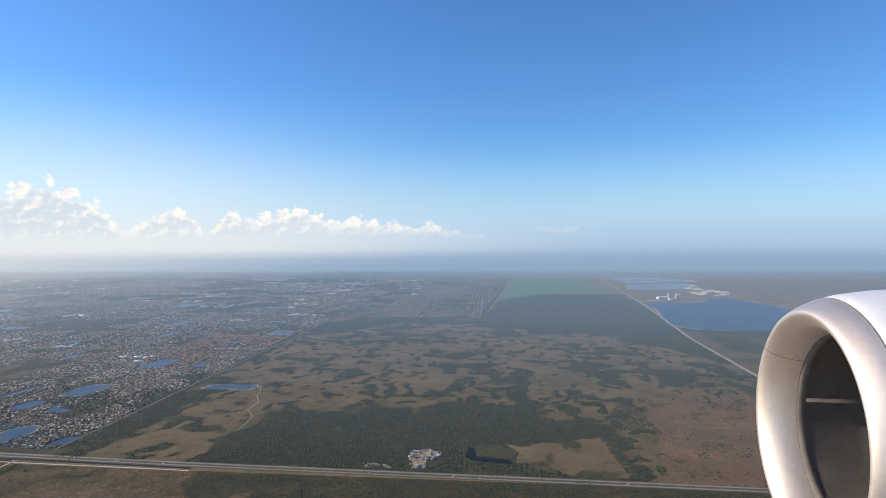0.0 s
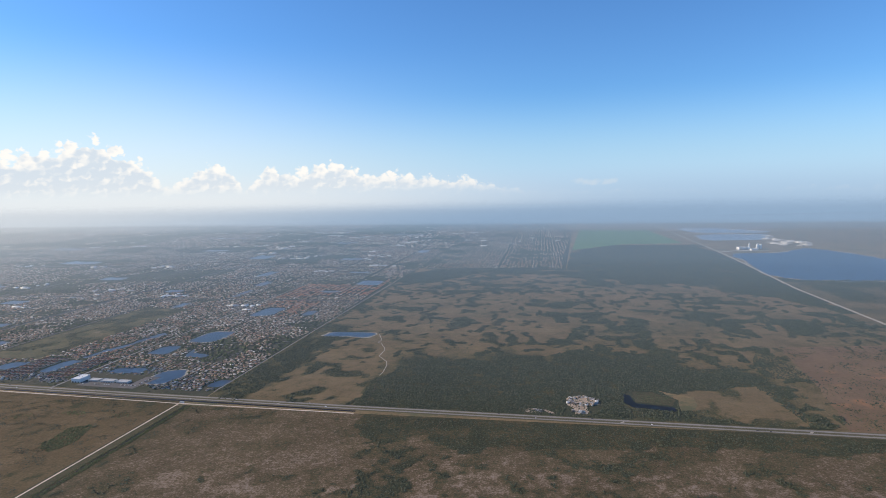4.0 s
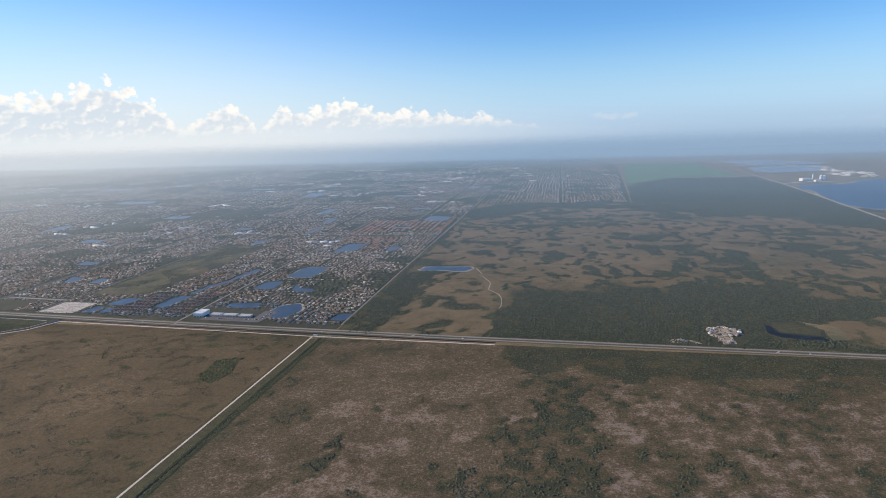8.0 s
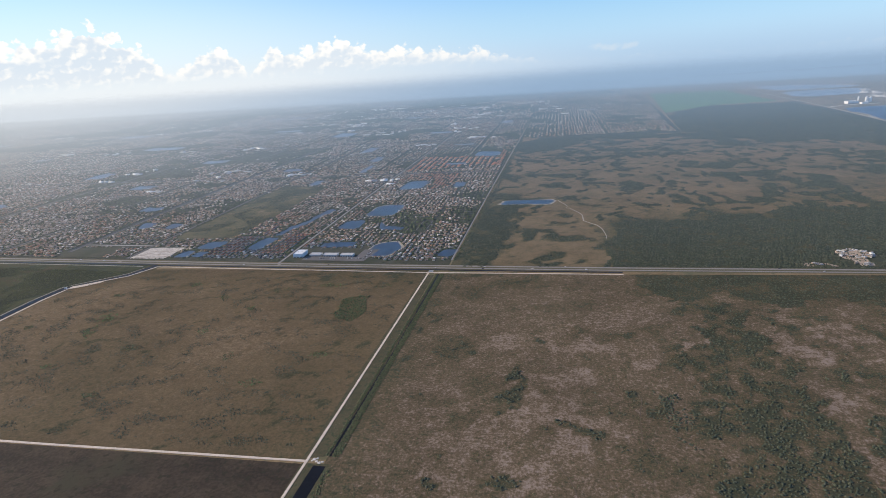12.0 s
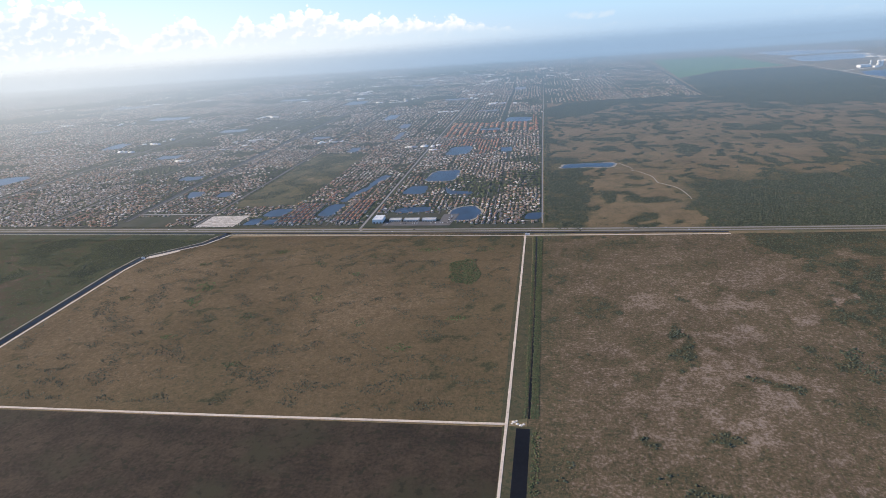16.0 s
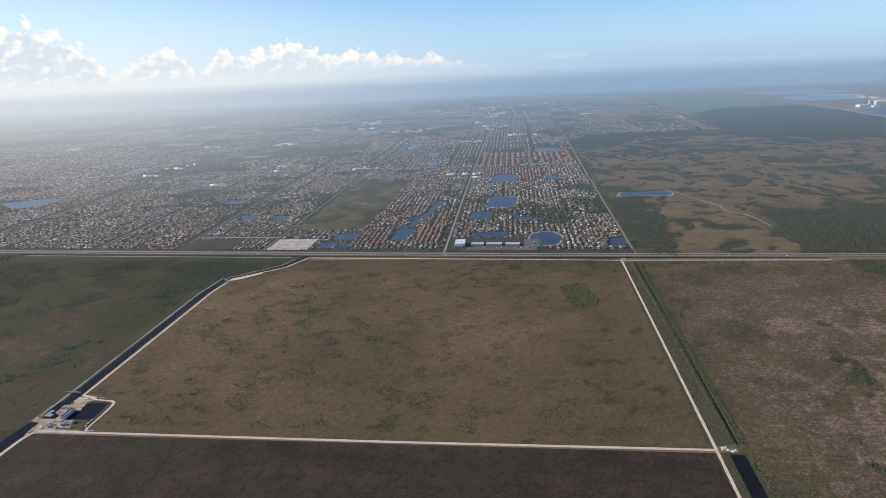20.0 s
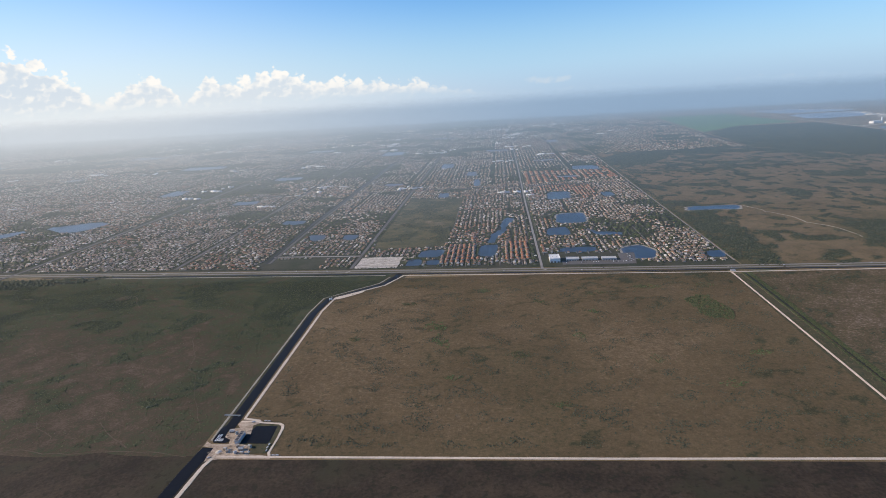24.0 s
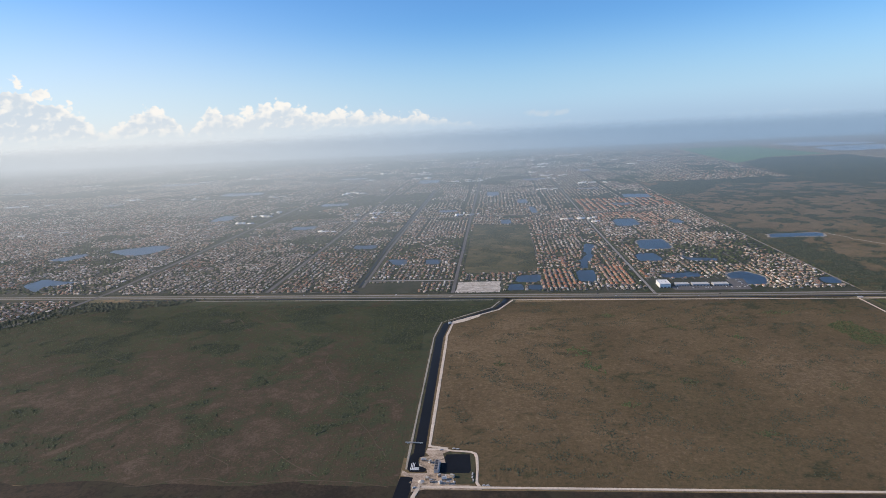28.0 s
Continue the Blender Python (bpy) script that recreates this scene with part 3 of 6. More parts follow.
def wander(line, amp=5.0):
    """A line with natural bends."""
    out = []
    for a, c in zip(line, line[1:]):
        n = max(1, int(math.dist(a, c) / 9))
        out += [tuple(np.add(a, np.multiply(np.subtract(c, a), k / n))) for k in range(n)]
    p = np.array(out + [line[-1]], float)
    return [tuple(q) for q in p + amp * np.stack([fbm(p[:, 0], p[:, 1], 34, 71, 3), fbm(p[:, 0], p[:, 1], 34, 72, 3)], 1)]


# ---- ground ----
def sheet(name, ring, z, material, label, category, kind="structure"):
    return tagged(link(name, slab(ring, -0.3, z), material), label, category, kind=kind)


def tract(name, west, east, y0, y1, step, cover, z, material, label):
    """A piece of open country as a fine grid between two sides, each a line of x against y, with its plant cover at every corner."""
    ys = np.linspace(y0, y1, int((y1 - y0) / step) + 1)
    lo, hi = np.interp(ys, *zip(*west)), np.interp(ys, *zip(*east))
    n = int((hi - lo).max() / step) + 1
    u = np.linspace(0, 1, n)
    X, Y = lo[:, None] + (hi - lo)[:, None] * u[None], np.repeat(ys[:, None], n, 1)
    idx = np.arange(X.size).reshape(X.shape)
    quads = np.stack([idx[:-1, :-1], idx[:-1, 1:], idx[1:, 1:], idx[1:, :-1]], -1).reshape(-1, 4)
    me = bpy.data.meshes.new(name)
    me.from_pydata(np.stack([X.ravel(), Y.ravel(), np.full(X.size, z)], 1).tolist(), [], quads.tolist())
    me.attributes.new("cover", "FLOAT", "POINT").data.foreach_set("value", np.clip(cover(X.ravel(), Y.ravel()), 0, 1).astype(np.float32))
    me.materials.append(material)
    return tagged(new(name, me), label, "ground", kind="structure")


GLADE_W = [(-505, 676), (-376, 672), (-380, 760), (-372, 800), (-440, 945), (-500, 930), (-492, 800)]
GLADE_E = [(10, 745), (125, 800), (140, 664), (72, 660), (20, 690)]
YARD_GLADE = [(-122, 664), (-118, 726), (-78, 734), (-78, 690), (-95, 664)]
WOODS_N = [(-378, 650), (150, 650), (150, 800), (110, 860), (60, 900), (-80, 940), (-230, 880), (-345, 850), (-384, 800)]
WOODS_FAR = [(-560, 1560), (-530, 1880), (-70, 1850), (-30, 2460), (200, 2700), (510, 2640), (490, 1800), (470, 1250), (430, 1230), (330, 1520), (60, 1640), (-60, 1740), (-330, 1780), (-440, 1640)]
SCRUB_BELT = [(-312, 575), (-270, 560), (-262, 500), (-250, 440), (-262, 330), (-250, 200), (-290, 60), (-300, -120), (-340, 60), (-350, 240), (-338, 313), (-342, 358), (-346, 402), (-322, 480)]
STRIP_S = [(-366, 650), (-341, 575), (-317, 554), (-299, 569), (-257, 585), (-253, 563), (-220, 557), (-172, 573), (-60, 590), (330, 596), (330, 650)]


def north_cover(x, y):
    """Plants north of the highway: brown prairie, round islands of trees, closed woodland by the road and far off."""
    wx, wy = x + 14 * fbm(x, y, 55, 5, 3), y + 14 * fbm(x, y, 55, 6, 3)
    island = fbm(wx, wy / 1.5, 36, 11, 5)
    dots = fbm(wx, wy / 1.6, 17, 12, 2)
    c = 0.26 + 0.46 * step_up(island + 0.30 * fbm(x, y, 240, 13, 2), 0.22, 0.60) + 0.13 * fbm(x, y, 22, 14, 4) + 0.10 * fbm(x, y, 120, 29, 2)
    c = np.maximum(c, 0.78 * step_up(dots + 0.3 * fbm(x, y, 130, 15, 2), 0.47, 0.58))
    brush = step_up(990 + 60 * fbm(x, y, 90, 16, 3) - y, 0, 150) * step_up(x, -430, -380) * step_up(190 - x, 0, 60)
    c = np.maximum(c, brush * (0.58 + 0.30 * island))
    c = np.maximum(c, soft_inside(x, y, WOODS_N, 26, 40, 17) * (0.74 + 0.26 * fbm(x, y, 16, 18, 4)))
    c = np.maximum(c, soft_inside(x, y, WOODS_FAR, 50, 110, 19) * (0.74 + 0.22 * fbm(x, y, 40, 20, 3)))
    belt = step_up(-496 + 14 * fbm(x, y, 50, 21) - x, 0, 22) * step_up(1120 - y, 0, 60)
    c = np.maximum(c, belt * (0.62 + 0.22 * fbm(x, y, 22, 22, 3)))
    open_w = soft_inside(x, y, GLADE_W, 9, 26, 23)
    c = np.where(open_w > 0, 0.22 + 0.42 * step_up(fbm(wx, wy, 34, 24, 4), 0.1, 0.5) + 0.1 * fbm(x, y, 12, 25, 2), c)
    open_e = np.maximum(soft_inside(x, y, GLADE_E, 8, 26, 26), (y < 1010 - 0.1 * x) * soft_inside(x, y, [(190, 640), (205, 822), (215, 1000), (600, 1060), (600, 640)], 8, 30, 27))
    c = np.where(open_e > 0, 0.20 + 0.36 * step_up(fbm(wx, wy, 34, 28, 4), 0.15, 0.5), c)
    return c


def east_cover(x, y):
    """Plants by the lake: mostly closed dark scrub with a few brown gaps."""
    return 0.50 + 0.30 * fbm(x, y, 70, 81, 4) + 0.16 * step_up(y, 1300, 1650)


def marl_cover(x, y):
    """Plants on the marl prairie: bare pale marl, dry grass, olive brush and belts of scrub wood."""
    wx, wy = x + 9 * fbm(x, y, 26, 31, 3), y + 9 * fbm(x, y, 26, 32, 3)
    bare = step_up(fbm(wx, wy, 30, 33, 5) + 0.30 * fbm(x, y, 150, 34, 2) + 0.35 * fbm(x, y, 7, 42, 3), 0.05, 0.50) * step_up(x, -572, -490) * step_up(600 - y, 0, 140)
    c = 0.43 - 0.22 * bare + 0.20 * step_up(fbm(wx, wy, 30, 35, 5), 0.05, 0.6) + 0.12 * fbm(x, y, 7, 36, 3)
    c = np.minimum(c + 0.12 * step_up(-545 - x, 0, 30), 0.68)
    c = np.maximum(c, soft_inside(x, y, SCRUB_BELT, 20, 22, 37) * (0.72 + 0.46 * fbm(x, y, 10, 38, 3)))
    c = np.maximum(c, soft_inside(x, y, STRIP_S, 12, 24, 39) * (0.86 + 0.22 * fbm(x, y, 16, 40, 4)))
    clump = step_up(fbm(wx, wy, 26, 43, 3) + 0.2 * fbm(x, y, 120, 44, 2), 0.55, 0.75)
    c = np.maximum(c, clump * (0.78 + 0.2 * fbm(x, y, 8, 45, 2)))
    grey = step_up(x, -262, -230) * step_up(560 - y, 0, 40)
    return c + 0.30 * grey * fbm(x, y, 8, 41, 3)


def marsh_cover(x, y):
    """Plants on the sawgrass marsh: brown grass with dark tufts, a little greener to the north and east."""
    wx, wy = x + 12 * fbm(x, y, 40, 61, 3), y + 12 * fbm(x, y, 40, 62, 3)
    c = 0.40 + 0.16 * fbm(x, y, 130, 63, 3) + 0.16 * step_up(y, 540, 650) + 0.14 * step_up(x, -760, -610)
    c += 0.34 * step_up(fbm(wx / 1.3, wy, 12, 64, 3) + 0.3 * fbm(x, y, 90, 65, 2), 0.62, 0.80)
    return c - 0.14 * step_up(fbm(wx, wy, 60, 66, 4), 0.2, 0.6)


def west_cover(x, y):
    """Plants on the western marsh: green brush to the north and by the canal, brown open ground to the south."""
    wx, wy = x + 22 * fbm(x, y, 70, 51, 3), y + 22 * fbm(x, y, 70, 52, 3)
    green = step_up(wy + 40 * fbm(x, y, 120, 53, 3), 400, 590)
    c = 0.24 + 0.34 * green + 0.22 * step_up(x, -1170, -1085) + 0.38 * step_up(fbm(wx / 1.2, wy, 34, 54, 5), 0.0, 0.7) + 0.20 * fbm(x, y, 9, 55, 4)
    line = np.abs(fbm(wx, wy, 95, 56, 2))
    return c - 0.22 * step_up(0.05 - line, 0, 0.03)


gb = bmesh.new()
for gx in range(-7000, 7000, 500):
    for gy in range(-1500, 6500, 500):
        gb.faces.new([gb.verts.new((x, y, 0)) for x, y in ((gx, gy), (gx + 500, gy), (gx + 500, gy + 500), (gx, gy + 500))])
bmesh.ops.remove_doubles(gb, verts=gb.verts, dist=0.1)
tagged(link("ground", gb, M_PRAIRIE), "flat brown prairie and wetland reaching the horizon", "ground", kind="structure")

WEST_CANAL = [(-988, 674), (-993, 655), (-1001, 634), (-1057, 581), (-1061, 540), (-1055, 318)]
LEVEE_X = -600.0
tract("marsh", [(285, -1056), (330, -1052), (538, -1060), (584, -1054), (630, -1006), (650, -992), (662, -990)], [(285, -602), (650, -597), (662, -597)], 285, 655, 4.0, marsh_cover, 0.05, M_MARSH, "brown sawgrass marsh between canal, levees and highway")
sheet("south_marsh", [(-2200, -1490), (-612, -1490), (-602, 283), (-1060, 283), *[(-1062 - 14 * k, 287 + 7 * noise.noise(Vector((k * 0.31, 2.0, 0.0))) + 3 * noise.noise(Vector((k * 1.3, 7.0, 0.0)))) for k in range(82)]], 0.062, M_SOUTH, "dark brown marsh south of the limestone track", "ground")
tract("green_marsh", [(284, -1960), (560, -1690), (655, -1580), (690, -1560)], [(284, -1064), (540, -1069), (585, -1065), (640, -1008), (662, -1002), (690, -1000)], 284, 690, 4.0, west_cover, 0.05, M_GREENMARSH, "rough green and brown marsh west of the canal")
tract("marl_prairie", [(-300, -594), (640, -585)], [(-300, 460), (640, 330)], -300, 640, 4.0, marl_cover, 0.05, M_MARL, "mottled marl prairie with pale bare patches")
sheet("marl_plain", [(-594, -1490), (800, -1490), (800, -300), (-594, -300)], 0.05, M_PLAIN, "dry marl prairie far to the south", "ground")
tract("north_prairie", [(655, -572), (1200, -565), (1890, -556)], [(655, 486), (1173, 470), (1556, 470), (1890, 492)], 655, 1890, 5.0, north_cover, 0.03, M_NORTH, "brown prairie strewn with dark tree islands")
tract("north_woods", [(1890, -72), (2460, -28), (2700, 180)], [(1890, 492), (2700, 530)], 1890, 2700, 12.0, north_cover, 0.03, M_NORTH, "dark woodland before the farm field")
tract("east_scrub", [(640, 492), (1173, 476), (1556, 476), (1740, 490)], [(640, 820), (1740, 1020)], 640, 1740, 12.0, east_cover, 0.035, M_NORTH, "dark brown scrubland between levee road and lake")
sheet("cleared_plot", frayed([(205, 822), (222, 990), (470, 1030), (476, 640), (170, 652)], 10, 4), 0.06, M_REDPLOT, "cleared reddish plot with sparse scrub", "ground")
sheet("green_field", [(-26, 2470), (70, 3600), (455, 3560), (470, 2760), (200, 2710)], 0.08, M_FIELD, "bright green farm field", "field")
sheet("quarry_flat", frayed([(560, 3560), (1060, 3440), (1250, 3900), (640, 3900)], 60, 40), 0.05, M_MARL, "brown quarry ground", "ground")
sheet("east_plain", [(990, 2100), (1010, 2650), (1900, 4900), (4200, 4900), (3300, 2000)], 0.06, M_PRAIRIE, "pale brown plain beyond the lake", "ground")

sheet("levee_verge", frayed([(-598, 636), (-586, 636), (-589, 292), (-605, 288), (-602, 450)], 12, 0.8), 0.10, M_BUSHGROUND, "rough green grass between levee track and ditch", "verge")

sheet("canal_verge", frayed([(-603, 284), (-583, 284), (-590, -400), (-597, -1480), (-626, -1480), (-616, -400)], 12, 0.8), 0.09, M_BUSHGROUND, "rough dark verge between levee track and canal", "verge")

tagged(link("canal_bank", ribbon(WEST_CANAL, 24, -0.3, 0.042), M_BUSHGROUND), "rough dark grass banks along the canal", "bank", kind="structure")

# ---- the suburb's ground ----
sheet("suburb_ground", [(-5400, 5200), (-540, 5200), (-562, 1890), (-574, 671), (-1545, 721), (-1590, 640), (-1900, 240), (-2600, 200), (-5400, 3200)], 0.07, M_TOWN, "grey-green suburb ground of lawns and drives", "ground")
sheet("far_suburb_ground", [(-555, 1895), (-76, 1866), (-40, 2450), (24, 3560), (-380, 5200), (-545, 5200)], 0.10, M_TOWN, "grey-green ground of the far suburb", "ground")
PARK = [(-1050, 1206), (-934, 1190), (-942, 800), (-1050, 800)]
sheet("park", PARK, 0.14, M_PARK, "open green park field amid houses", "park")
LOT = [(-1054, 752), (-997, 752), (-997, 700), (-1056, 700)]
sheet("gravel_lot", frayed(LOT, 4, 1.5), 0.22, M_LOT, "pale graded gravel lot beside the highway", "lot")

# ---- water ----
WOODPOND = [(-47, 742), (-51, 712), (-42, 698), (-18, 694), (8, 690), (5, 703), (-16, 707), (-39, 712), (-40, 739)]
PONDS = [
    ("pond", [(-541, 988), (-531, 1020), (-452, 1022), (-444, 1010), (-456, 986), (-500, 992)], M_POND, 1, "long blue pond with a pale bank at the forest's edge"),
    ("pond", [(-972, 780), (-938, 784), (-944, 744), (-978, 746)], M_POND, 0, "small blue pond beside the gravel lot"),
    ("pond", [(-985, 736), (-968, 736), (-966, 706), (-988, 706)], M_POND, 0, "small dark pond by the highway"),
    ("pond", [(-960, 730), (-942, 730), (-942, 708), (-960, 708)], M_POND, 0, "small dark pond by the highway"),
    ("pond", [(-850, 982), (-832, 976), (-846, 930), (-850, 884), (-864, 850), (-868, 812), (-879, 812), (-876, 858), (-863, 892), (-860, 930)], M_POND, 0, "narrow winding blue pond among houses"),
    ("pond", [(-888, 802), (-862, 800), (-870, 738), (-892, 743)], M_POND, 0, "blue pond between rows of orange roofs"),
    ("pond", [(-778, 772), (-728, 776), (-730, 750), (-780, 748)], M_POND, 0, "oblong dark blue pond behind the shops"),
    ("pond", [(-696, 764), (-668, 776), (-654, 748), (-662, 712), (-688, 708), (-700, 724)], M_POND, 1, "dark blue pond with a sandy shore"),
    ("pond", [(-760, 1000), (-712, 1006), (-716, 926), (-768, 926)], M_POND, 1, "large blue pond among houses"),
    ("pond", [(-784, 895), (-754, 898), (-752, 846), (-790, 848)], M_POND, 0, "blue pond beside the avenue"),
    ("pond", [(-726, 888), (-708, 860), (-676, 852), (-680, 836), (-716, 840)], M_POND, 0, "curved blue pond among houses"),
    ("pond", [(-758, 1224), (-712, 1228), (-714, 1148), (-764, 1134)], M_POND, 0, "blue pond among orange roofs"),
    ("pond", [(-922, 1450), (-906, 1450), (-902, 1340), (-918, 1344)], M_POND, 0, "narrow blue pond among houses"),
    ("pond", [(-592, 736), (-570, 736), (-578, 706), (-598, 708)], M_POND, 0, "small dark pond at the suburb's corner"),
    ("pond", [(-657, 1630), (-590, 1616), (-596, 1540), (-662, 1552)], M_POND, 0, "blue pond below terracotta roofs"),
    ("pond", [(-1180, 902), (-1146, 898), (-1144, 862), (-1164, 862)], M_POND, 0, "small blue pond among houses"),
    ("pond", [(-1116, 895), (-1090, 892), (-1092, 860), (-1112, 862)], M_POND, 0, "small blue pond among houses"),
    ("pond", [(-1735, 790), (-1730, 830), (-1690, 812), (-1646, 806), (-1690, 780), (-1680, 748)], M_POND, 0, "irregular pale blue pond in the western suburb"),
    ("pond", [(-1840, 975), (-1800, 1024), (-1780, 1010), (-1792, 955)], M_POND, 0, "pale blue pond in the western suburb"),
    ("pond", [(-1770, 1040), (-1680, 1086), (-1640, 1060), (-1655, 1000), (-1690, 990)], M_POND, 0, "irregular pale blue pond in the western suburb"),
    ("pond", [(-2330, 1800), (-2230, 1850), (-2250, 1780)], M_POND, 0, "distant pale pond in the suburb"),
    ("pond", [(-3180, 2360), (-2980, 2400), (-3000, 2320)], M_POND, 0, "distant pale pond in the suburb"),
    *[("pond", [(x - w, y - d), (x - 0.2 * w, y - 1.3 * d), (x + w, y - d), (x + 0.8 * w, y + d), (x - 0.3 * w, y + 0.7 * d), (x - w, y + 1.2 * d)], M_POND, 0, "blue pond among distant houses") for x, y, w, d in ((-640, 1180, 12, 22), (-690, 1440, 26, 12), (-930, 1560, 14, 40), (-720, 1790, 34, 16), (-980, 1240, 12, 26), (-1120, 1420, 24, 18), (-1010, 1750, 20, 50), (-1240, 1010, 22, 16), (-1430, 1240, 30, 20), (-1460, 1620, 40, 26), (-1700, 1430, 26, 44), (-860, 2140, 44, 26), (-1250, 2200, 40, 60), (-640, 2420, 24, 50), (-1900, 2000, 80, 40), (-1600, 2440, 60, 30), (-1100, 2800, 60, 40), (-2400, 2500, 90, 40), (-300, 2780, 40, 24), (-900, 3300, 90, 40), (-1900, 3100, 120, 40))],
    ("pond", WOODPOND, M_WATER, 0, "dark hook-shaped woodland pond in the forest"),
]
LAKE = [(548, 2335), (529, 2120), (480, 1800), (528, 1716), (663, 1676), (800, 1700), (950, 1800), (992, 2050), (976, 2240), (943, 2420), (890, 2540), (727, 2380)]
PIT = [(625, 3216), (992, 3265), (898, 2935), (585, 2890)]


def shore(ring):
    """A shoreline with cut corners and small bays."""
    out, big = [], max(np.ptp(np.array(ring), 0)) * 0.035
    edge = rounded(ring, 1)
    for a, c in zip(edge, edge[1:] + edge[:1]):
        for w in (0.0, 0.5):
            x, y = np.add(np.multiply(a, 1 - w), np.multiply(c, w))
            out.append((x + big * noise.noise(Vector((x * 0.09, y * 0.09, 1.0))), y + big * noise.noise(Vector((x * 0.09, y * 0.09, 5.0)))))
    return out


def pond(name, ring, material, bank, label, z=0.16):
    ob = link(name, slab(shore(ring), -0.3, z), material)
    tagged(ob, label, "pond")
    if bank:
        part("bank", slab(shore(grown(ring, 4.2)), -0.3, z - 0.05), M_BANK, ob, "pale sandy bank")
    return ob


for p in PONDS:
    pond(*p)
tagged(pond("lake", LAKE, M_LAKE, 1, "x"), "large deep blue quarry lake with pale banks", "lake")
tagged(pond("quarry_pit", PIT, M_PIT, 1, "x"), "long pale blue flooded quarry pits", "quarry")
tagged(pond("quarry_pit", [(654, 3345), (1010, 3335), (1080, 3450), (881, 3700), (630, 3690)], M_PIT, 1, "x"), "long pale blue flooded quarry pits", "quarry")
tagged(link("canal", ribbon(WEST_CANAL, 7.4, -0.3, 0.14), M_WATER), "dark straight drainage canal with pale banks", "canal", kind="structure")
tagged(link("canal", ribbon([(-1059, 296), (-1061, 270), (-1066, 100), (-1070, -200), (-1080, -1480)], 9.0, -0.3, 0.14), M_WATER), "dark canal running south from the pump works", "canal", kind="structure")
tagged(link("canal", ribbon([(-590.5, 282), (-592, 230), (-600, -200), (-603, -1480)], 8.5, -0.3, 0.14), M_WATER), "dark wide canal beside the levee road", "canal", kind="structure")
tagged(link("canal", ribbon([(-581, 640), (-583, 455), (-587, 292)], 1.5, -0.3, 0.14, step=8, wobble=0.7), M_WATER), "narrow overgrown ditch beside the levee", "ditch", kind="structure")
tagged(link("canal", ribbon([(-1190, 735), (-1199, 1000), (-1200, 1880)], 3.2, -0.3, 0.14), M_WATER), "dark town canal between back yards", "canal", kind="structure")
tagged(link("canal", ribbon([(x, hwy(x, -9.5)) for x in (-1500, -800, -366)], 3.4, -0.3, 0.14), M_WATER), "dark canal along the highway", "canal", kind="structure")

# ---- roads ----
XS = [-5000, -1600, -1200, -800, -400, 0, 400, 3000]


def road(name, line, width, material, label, category="road", z=0.25, **kw):
    return tagged(link(name, ribbon(line, width, -0.2, z, **kw), material), label, category, kind="structure")


road("highway_verge", [(x, hwy(x, 1.5)) for x in XS], 15, M_VERGE, "mown grass verge along the highway", "verge", 0.18)
road("highway", [(x, hwy(x, 5.5)) for x in XS], 3.6, M_ROAD, "grey asphalt carriageway of the highway", "highway")
road("highway", [(x, hwy(x, -2.5)) for x in XS], 3.0, M_ROAD, "grey asphalt carriageway of the highway", "highway")
road("levee_track", [(x, hwy(x, -16.5)) for x in (-984, -800, -600, -366)], 1.7, M_LIME, "white limestone track along the highway canal", "track", step=12, wobble=0.25)
road("levee_track", [(-1400, hwy(-1400, -16)), (-1006, hwy(-1006, -16))], 1.6, M_BANK, "pale track along the highway", "track", step=12, wobble=0.3)
road("levee_track", [(-594.5, 645), (-598, 450), (-601, 288), (-602.2, 240), (-608, 0), (-613, -200), (-618, -1480)], 1.8, M_LIME, "white limestone levee track running south", "track", step=12, wobble=0.25)
road("levee_track", [(-1050, 286), (-800, 285), (-602, 286)], 1.9, M_LIME, "white limestone track across the marsh", "track", step=12, wobble=0.25)
road("canal_track", [(-983, 664), (-1000, 628), (-1050, 588), (-1054, 545), (-1053.5, 535), (-1049, 332), (-1036, 329)], 2.2, M_LIME, "pale track along the canal's east bank", "track", step=8, wobble=0.25)
road("canal_track", [(-999, 660), (-1008, 636), (-1063, 587), (-1067, 540), (-1061.5, 312), (-1061, 304)], 1.4, M_BANK, "thin pale track along the canal's west bank", "track", step=8, wobble=0.5)
road("canal_track", [(-1050, 288), (-1053, 276), (-1056, 200), (-1064, -200), (-1073, -1480)], 2.8, M_LIME, "pale track beside the southern canal", "track", step=8, wobble=0.3)
road("rail_road", [(486, 640), (478, 860), (470, 1173), (470, 1556), (519, 2285), (561, 3539), (579, 4939)], 6, M_BANK, "straight pale levee road past the lake", "road", step=60)
road("forest_track", wander([(-434, 1010), (-432, 985), (-395, 880), (-376, 826), (-372, 784)], 7.0), 1.1, M_BANK, "pale dirt track through the trees", "track", step=10, wobble=0.5)
road("forest_track", wander([(-368, 770), (-366, 672)], 4.0), 0.8, M_PATH, "faint dirt track through the trees", "track", step=10, wobble=0.5)
road("avenue", [(-809, 676), (-809, 1120), (-804, 1720), (-800, 2600)], 3.0, M_AVENUE, "straight grey avenue through the suburb", "avenue", 0.30)
road("avenue", [(-1059, 700), (-1059, 1300), (-1057, 2670)], 4.2, M_STREET, "straight grey avenue beside the park", "avenue", 0.30)
road("avenue", [(-574, 690), (-568, 1200), (-556, 1890), (-538, 3250), (-530, 4900)], 1.6, M_AVENUE, "long grey edge road between suburb and wetland", "avenue", 0.30)
road("avenue", [(-1185, 735), (-1192, 1000), (-1193, 1880)], 4, M_STREET, "grey road along the town canal", "avenue", 0.30)
